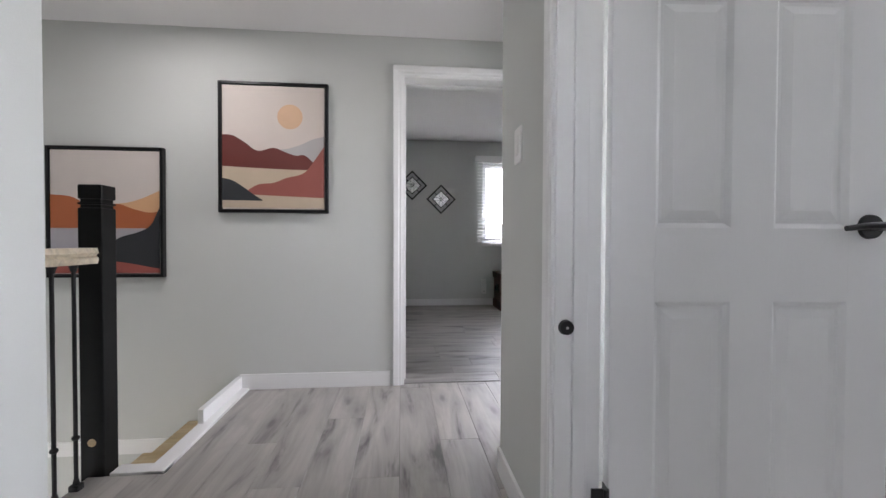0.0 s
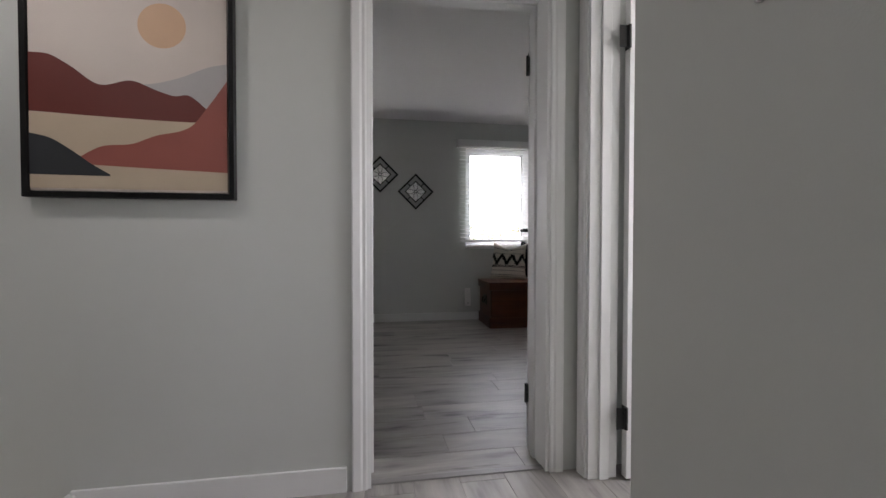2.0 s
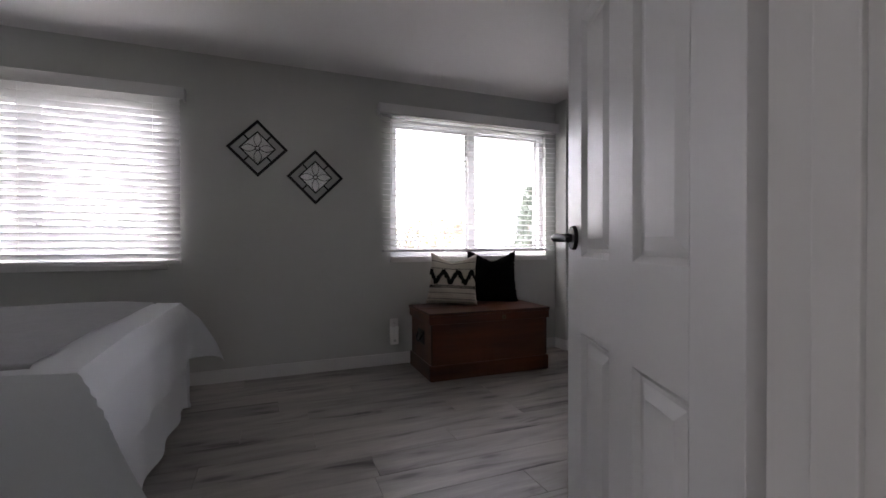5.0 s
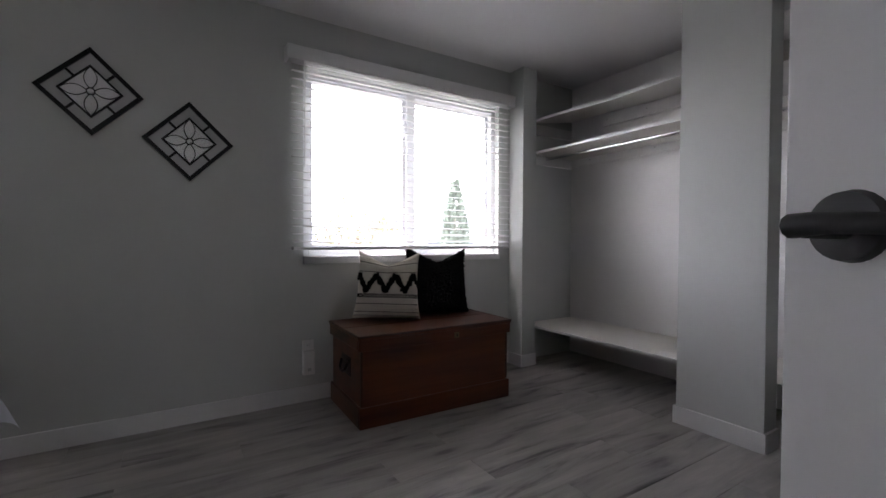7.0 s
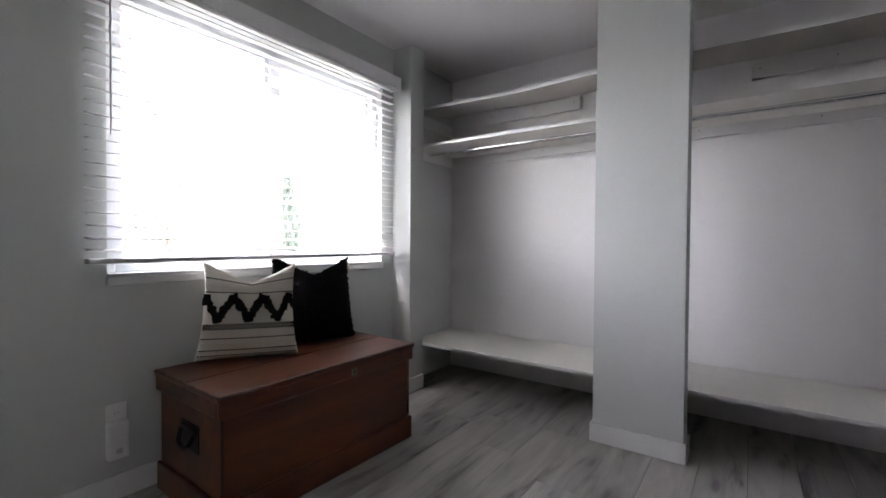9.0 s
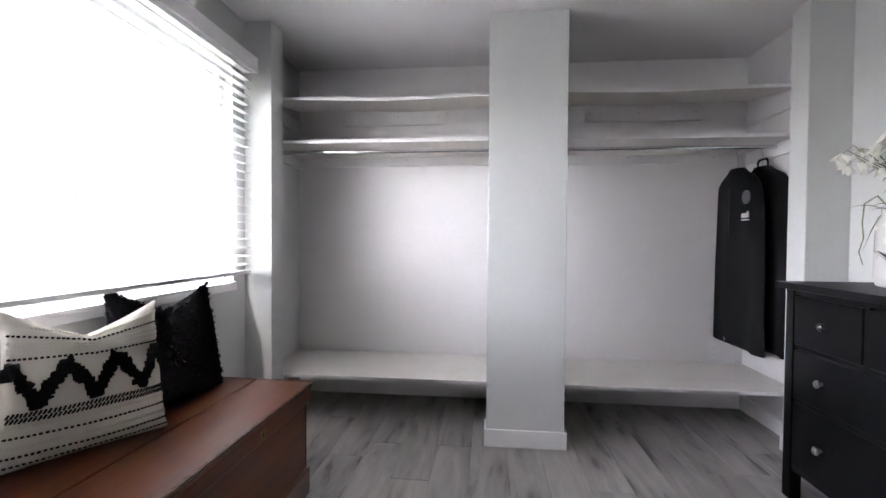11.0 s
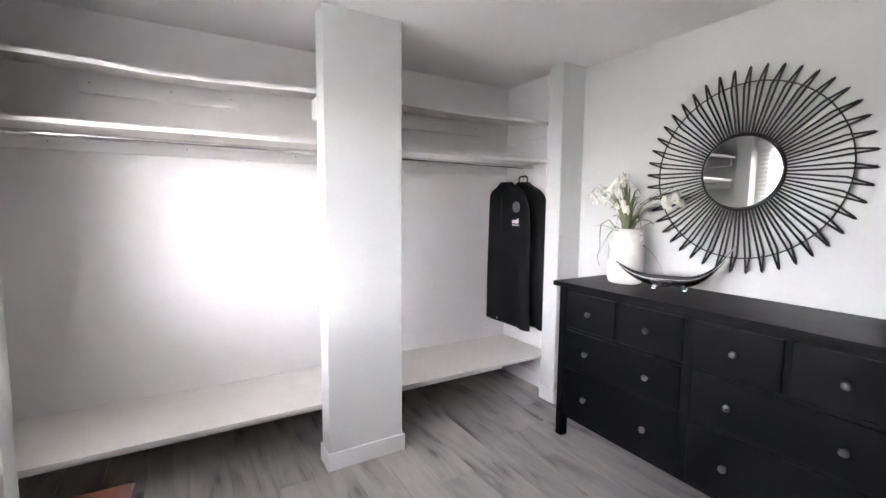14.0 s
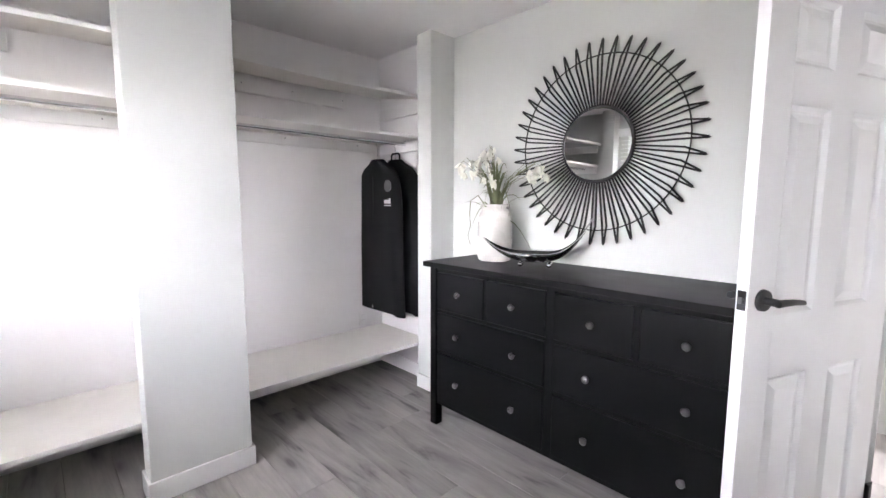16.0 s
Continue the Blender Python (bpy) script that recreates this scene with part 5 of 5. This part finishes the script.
for k in range(26):
    cx, cy, cz = ((0.02, 0.04, 0.385), (-0.20, -0.09, 0.315), (0.10, 0.12, 0.305), (0.0, 0.03, 0.275), (0.05, 0.03, 0.335), (-0.15, -0.07, 0.29))[k % 6]
    end = Vector((cx + random.gauss(0, 0.022), cy + random.gauss(0, 0.022), cz + random.gauss(0, 0.022)))
    a = math.atan2(end.y, end.x)
    hgt = end.z
    midp = Vector((end.x * 0.35, end.y * 0.35, hgt * 0.7))
    tip = end + Vector((0.035 * math.cos(a), 0.03 * math.sin(a), -0.03))
    bm = bmesh.new()
    tube(bm, [(random.uniform(-0.03, 0.03), random.uniform(-0.03, 0.03), -0.1), midp * 0.5, midp, end, tip], 0.0022, 6, 0.0012)
    part("stem", bm, M_STEM, bouquet)
    bm = bmesh.new()
    bell(bm, tip, random.uniform(0.019, 0.026), (random.uniform(-0.9, 0.9), random.uniform(-0.9, 0.9)))
    part("bloom", bm, M_PETAL, bouquet, smooth=True)
    if k % 2 == 0:
        bm = bmesh.new()
        bell(bm, end + Vector((random.uniform(-0.03, 0.03), random.uniform(-0.03, 0.03), -0.015)), random.uniform(0.013, 0.019), (random.uniform(-0.7, 0.7), random.uniform(-0.7, 0.7)))
        part("bloom", bm, M_PETAL, bouquet, smooth=True)
for k in range(48):
    a = random.uniform(0, 2 * math.pi)
    lean = random.uniform(0.05, 0.24)
    hgt = random.uniform(0.14, 0.42) - lean * 0.4
    bm = bmesh.new()
    rows_ = []
    drop = random.uniform(0, 0.07) if k % 9 else 0.26
    for i in range(9):
        u = i / 8
        r = lean * u ** 1.5
        z = -0.06 + (hgt + 0.06) * math.sin(u * math.pi * 0.56) - drop * u ** 3
        wd = 0.0058 * math.sin(math.pi * (0.1 + 0.88 * u))
        c = Vector((r * math.cos(a) * 1.1, r * math.sin(a) * 0.75, z))
        t = Vector((-math.sin(a), math.cos(a), 0.3)) * wd
        rows_.append((bm.verts.new(c - t), bm.verts.new(c + Vector((0, 0, -wd * 0.5))), bm.verts.new(c + t)))
    for x, y in zip(rows_, rows_[1:]):
        bm.faces.new((x[0], x[1], y[1], y[0]))
        bm.faces.new((x[1], x[2], y[2], y[1]))
    part("leaf", bm, M_LEAF, bouquet)

bm = bmesh.new()
tube(bm, [(0.04, 0.02, 0.05), (0.10, 0.04, 0.13), (0.150, 0.05, 0.10), (0.158, 0.05, 0.02), (0.150, 0.05, -0.05), (0.172, 0.05, -0.11), (0.150, 0.05, -0.165)], 0.0034, 8, 0.0018)
part("curled_stem", bm, M_STEM, bouquet, "dark curling stem", smooth=True)

# ---------- boat-shaped bowl ----------
bowl = thing("boat_bowl", "dark hammered metal boat bowl on small ball feet", "bowl", at=pose(2.06, 2.995, TOP, 0, 0, angle_to(2.279, 3.10, 1.797, 2.847)))
bm = bmesh.new()
n, k = 40, 10
rows_ = []
for i in range(n + 1):
    u = -1 + 2 * i / n
    x = 0.285 * u
    keel = 0.022 + 0.125 * abs(u) ** 2.6 + (0.115 * max(0, u) ** 3)
    half = 0.085 * (1 - abs(u) ** 2.2) ** 0.9 + 0.0015
    rim = keel + 0.050 * (1 - abs(u) ** 1.8) + 0.002
    rows_.append([bm.verts.new((x, half * math.sin(math.pi / 2 * (j / k * 2 - 1)), keel + (rim - keel) * abs(j / k * 2 - 1) ** 1.7)) for j in range(k + 1)])
for a, b in zip(rows_, rows_[1:]):
    for j in range(k):
        bm.faces.new((a[j], a[j + 1], b[j + 1], b[j]))
ob = part("bowl_shell", bm, M_BOWL, bowl, smooth=True)
md = ob.modifiers.new("thick", "SOLIDIFY")
md.thickness = 0.003
bm = bmesh.new()
for s in (0, -1):
    tube(bm, [Vector((0.285 * (-1 + 2 * i / n), (1 if s else -1) * (0.085 * (1 - abs(-1 + 2 * i / n) ** 2.2) ** 0.9 + 0.0015), 0.024 + 0.125 * abs(-1 + 2 * i / n) ** 2.6 + 0.115 * max(0, -1 + 2 * i / n) ** 3 + 0.050 * (1 - abs(-1 + 2 * i / n) ** 1.8))) for i in range(n + 1)], 0.0028, 6)
part("rim", bm, M_CHROME, bowl, "bright rim", smooth=True)
for x in (-0.075, 0.075):
    for y in (-0.035, 0.035):
        bm = bmesh.new()
        ball(bm, (x, y, 0.0125), 0.0125, seg=14)
        part("ball_foot", bm, M_CHROME, bowl, "polished ball foot", smooth=True)

# ---------- bed ----------
bed = thing("bed", "bed with a white cover hanging over its foot", "bed")
BX0, BX1, BY0, BY1, BZ = -2.35, -0.29, 4.0, 5.56, 0.685
bm = bmesh.new()
box(bm, BX0, BY0 + 0.02, 0.30, BX1 - 0.03, BY1 - 0.02, 0.63, 0.04)
part("mattress", bm, M_SHEET, bed)
bm = bmesh.new()
box(bm, BX0, BY0 + 0.03, 0.08, BX1 - 0.05, BY1 - 0.03, 0.30, 0.01)
for x in (BX0 + 0.1, BX1 - 0.15):
    for y in (BY0 + 0.1, BY1 - 0.1):
        cyl(bm, (x, y, 0), (x, y, 0.08), 0.03)
part("box_base", bm, M_SHEET, bed)


def draped(x0, x1, y0, y1, z, drop_x, drop_y, t, wave, nx=90, ny=90, flare_by=1.0):
    """A cloth over a block: flat on top, hanging past x1 and both y ends, flaring at the corners."""
    bm = bmesh.new()
    rows_ = []
    us = [i / nx for i in range(nx + 1)]
    vs = [j / ny for j in range(ny + 1)]
    Lx, Ly = (x1 - x0) + drop_x, (y1 - y0) + 2 * drop_y
    for u in us:
        row = []
        for v in vs:
            a = u * Lx
            b = v * Ly - drop_y
            ox = max(0, a - (x1 - x0))
            oy = max(0, -b) if b < 0 else max(0, b - (y1 - y0))
            x = x0 + min(a, x1 - x0)
            y = y0 + min(max(b, 0), y1 - y0)
            sy = -1 if b < 0 else 1
            fall = (ox ** 5 + oy ** 5) ** 0.2
            flare = ox + oy - fall
            fall += 0.12 * flare
            x += 0.04 * min(1, ox / 0.1) * (1 if ox else 0) + flare * 0.62 * flare_by + 0.025 * ox
            y += sy * (0.04 * min(1, oy / 0.1) * (1 if oy else 0) + flare * 0.42 * flare_by + 0.025 * oy)
            k = noise.noise(Vector((x * 3, y * 3, 1.5))) * 0.012
            if ox or oy:
                r = wave * min(1, fall * 3)
                x += r * math.sin(b * 15 + 2 * ox) * (1 if ox else 0)
                y += r * math.sin(a * 14) * (1 if oy else 0)
            soft = 0.035 * (1 - math.exp(-max(0, 0.12 - min(x1 - x0 - a if a < x1 - x0 else 0, 0.12)) * 6)) if a < x1 - x0 else 0.0175
            row.append(bm.verts.new((x, y, z - fall + k * (1 if fall < 0.02 else 0.4) - soft * 0.5)))
        rows_.append(row)
    for a, b in zip(rows_, rows_[1:]):
        for j in range(ny):
            bm.faces.new((a[j], a[j + 1], b[j + 1], b[j]))
    return bm


ob = part("bed_skirt", draped(BX0, BX1 - 0.035, BY0 + 0.02, BY1 - 0.02, 0.645, 0.62, 0.62, 0.01, 0.012, flare_by=0.08), M_SHEET, bed, "white bed skirt", smooth=True)
cover = thing("bed_cover", "white cotton cover hanging at the foot of the bed", "bed cover")
ob = part("cover", draped(BX0 + 0.4, BX1, BY0, BY1, BZ, 0.36, 0.36, 0.01, 0.010), M_SHEET, cover, smooth=True)
throw = thing("bed_throw", "grey and white ribbed throw across the bed", "throw")
ob = part("throw", draped(BX0 + 0.5, BX1 - 0.12, BY0 + 0.04, BY1 - 0.06, BZ + 0.018, 0.0, 0.06, 0.01, 0.004), M_QUILT, throw, smooth=True)

# ---------- outside ----------
structure("ground", [(-300, WIN_Y + 2, -3.3, 300, 500, -3.1)], M_GRASS, "yard ground outside, made paler to bounce light up into the bedroom")


def house(x, y, w, d, h, label):
    hs = thing("house", label, "house", "neighbouring houses", at=pose(x, y, -3.1))
    bm = bmesh.new()
    box(bm, -w / 2, 0, 0, w / 2, d, h)
    part("wall", bm, M_SIDING, hs)
    bm = bmesh.new()
    o = 0.5
    v = [bm.verts.new(c) for c in ((-w / 2 - o, -o, h - 0.1), (w / 2 + o, -o, h - 0.1), (w / 2 + o, d + o, h - 0.1), (-w / 2 - o, d + o, h - 0.1), (-w / 2 - o, d / 2, h + d * 0.24), (w / 2 + o, d / 2, h + d * 0.24))]
    for f in ((0, 1, 5, 4), (2, 3, 4, 5), (0, 4, 3), (1, 2, 5), (0, 3, 2, 1)):
        bm.faces.new([v[i] for i in f])
    part("roof", bm, M_ROOF, hs)
    for k in range(int(w // 3)):
        win = new("window")
        win.parent = hs
        xx = -w / 2 + 1.5 + 3 * k
        bm = bmesh.new()
        box(bm, xx - 0.65, -0.06, h - 1.9, xx + 0.65, 0.02, h - 0.8)
        part("frame", bm, M_TRIM, win)
        bm = bmesh.new()
        box(bm, xx - 0.56, -0.075, h - 1.82, xx + 0.56, -0.05, h - 0.88)
        part("pane", bm, M_DARK_GLASS, win)


house(19.2, 30.0, 8.5, 8, 5.1, "grey-white house with a low pitched roof")
house(-10.0, 21.0, 12, 8, 3.2, "pale house seen past the blind")
house(9.0, 42.0, 12, 8, 3.9, "distant pale house behind the trees")


def conifer(x, y, h, r):
    t = thing("cypress_tree", "tall narrow dark green cypress in a garden", "tree", at=pose(x, y, -3.1))
    bm = bmesh.new()
    cyl(bm, (0, 0, 0), (0, 0, h * 0.9), 0.14, 0.02, 10)
    part("trunk", bm, M_BARK, t)
    rng = random.Random(5)
    bm = bmesh.new()
    for k in range(1500):
        z = h * (0.04 + 0.96 * rng.random() ** 1.1)
        rad = r * (1 - (z / h) ** 2.2) ** 0.8 * rng.uniform(0.55, 1.06)
        a = rng.uniform(0, 2 * math.pi)
        p = Vector((rad * math.cos(a), rad * math.sin(a), z))
        s = rng.uniform(0.12, 0.26)
        d = Vector((math.cos(a) * 0.5, math.sin(a) * 0.5, 1)).normalized()
        q = d.cross(Vector((rng.uniform(-1, 1), rng.uniform(-1, 1), 0.1))).normalized()
        v = [bm.verts.new(c) for c in (p - q * s * 0.4, p + q * s * 0.4, p + d * s * 1.6, p + d * s * 0.5 + q.cross(d) * s * 0.3)]
        bm.faces.new((v[0], v[1], v[2]))
        bm.faces.new((v[0], v[3], v[2]))
    part("crown", bm, M_FOL_C, t)


def bare_tree(x, y, h, seed, leaves, label):
    t = thing("garden_tree", label, "tree", "garden trees", at=pose(x, y, -3.1))
    rng = random.Random(seed)
    bm = bmesh.new()
    tips = []

    def grow(p, d, L, r, depth):
        q = p + d * L
        m_ = (p + q) / 2 + Vector((rng.uniform(-1, 1), rng.uniform(-1, 1), 0)) * L * 0.07
        tube(bm, [p, m_, q], r, 5, r * 0.65)
        if depth == 0:
            tips.append(q)
            return
        for k in range(3 if depth > 1 else 4):
            nd = (d + Vector((rng.uniform(-1, 1), rng.uniform(-1, 1), rng.uniform(-0.15, 0.6))) * 0.75).normalized()
            grow(p + d * L * rng.uniform(0.6, 1), nd, L * rng.uniform(0.55, 0.8), r * 0.6, depth - 1)
    grow(Vector((0, 0, 0)), Vector((0.03, 0, 1)), h * 0.36, 0.11, 4)
    part("trunk", bm, M_BARK, t)
    bm = bmesh.new()
    for p in tips:
        for k in range(leaves):
            c = p + Vector((rng.gauss(0, 0.22), rng.gauss(0, 0.22), rng.gauss(0, 0.2)))
            s = rng.uniform(0.03, 0.07)
            u = Vector((rng.uniform(-1, 1), rng.uniform(-1, 1), rng.uniform(-1, 1))).normalized() * s
            w = u.cross(Vector((rng.uniform(-1, 1), rng.uniform(-1, 1), rng.uniform(-1, 1)))).normalized() * s * 0.5
            v = [bm.verts.new(c + e) for e in (-u, w, u, -w)]
            bm.faces.new(v)
    part("crown", bm, M_FOL_Y, t)


conifer(11.65, 20.0, 6.7, 0.85)
bare_tree(4.7, 14.0, 5.9, 2, 9, "spring tree with thin branches and yellow-green leaves")
bare_tree(7.6, 21.0, 6.4, 6, 7, "spring tree with thin branches and yellow-green leaves")
bare_tree(3.4, 17.0, 5.4, 9, 6, "spring tree with thin branches and yellow-green leaves")
bare_tree(-6.0, 15.0, 5.0, 13, 8, "spring tree with thin branches and yellow-green leaves")

# ---------- floor boards ----------
PW, GAP = 0.192, 0.0012


def boards(name, x0, x1, y0, y1, along, label, lengths, seed, skip=None):
    f = thing(name, label, "floor", kind="structure")
    rng = random.Random(seed)
    cache = {}
    a0, a1, b0, b1 = (x0, x1, y0, y1) if along == "x" else (y0, y1, x0, x1)
    b = b0
    while b < b1 - 0.01:
        wd = min(PW, b1 - b)
        a = a0 - rng.uniform(0, 1.0)
        while a < a1 - 0.01:
            L = lengths
            s, e = max(a, a0), min(a + L, a1)
            a += L
            if e - s < 0.03:
                continue
            if skip and skip((s + e) / 2, b + wd / 2):
                continue
            key = (round(e - s, 3), round(wd, 3))
            if key not in cache:
                bm = bmesh.new()
                lx, ly, c = e - s - GAP, wd - GAP, 0.0012
                lo = [bm.verts.new((u, v, -0.012)) for u, v in ((0, 0), (lx, 0), (lx, ly), (0, ly))]
                mi = [bm.verts.new((u, v, -c)) for u, v in ((0, 0), (lx, 0), (lx, ly), (0, ly))]
                hi = [bm.verts.new((u, v, 0)) for u, v in ((c, c), (lx - c, c), (lx - c, ly - c), (c, ly - c))]
                for p, q in ((lo, mi), (mi, hi)):
                    for k in range(4):
                        bm.faces.new((p[k], p[(k + 1) % 4], q[(k + 1) % 4], q[k]))
                bm.faces.new(hi)
                cache[key] = mesh_of("plank", bm, M_FLOOR)
            ob = new("plank", cache[key])
            ob.parent = f
            ob.matrix_basis = pose(s, b, 0) if along == "x" else pose(b + wd, s, 0, 0, 0, 90)
        b += wd


boards("floor_bedroom", ROOM_L, BACK_X, 2.612, WIN_Y, "x", "grey wood-look laminate planks in the bedroom", 1.22, 3, lambda a, b: b < ROOM_S and (a < -0.6 or a > 1.3))
boards("floor_hall", -0.98, RW2 + 0.05, -0.9, 2.602, "y", "grey wood-look laminate planks in the hall", 1.22, 8)
boards("floor_hall_edge", -1.27, -0.98, -0.9, 1.56, "y", "grey wood-look laminate planks by the railing", 1.22, 5)
boards("floor_side_rooms", RW2 + 0.05, 2.6, -0.9, HALL_Y, "y", "grey wood-look laminate planks in the side rooms", 1.22, 9)
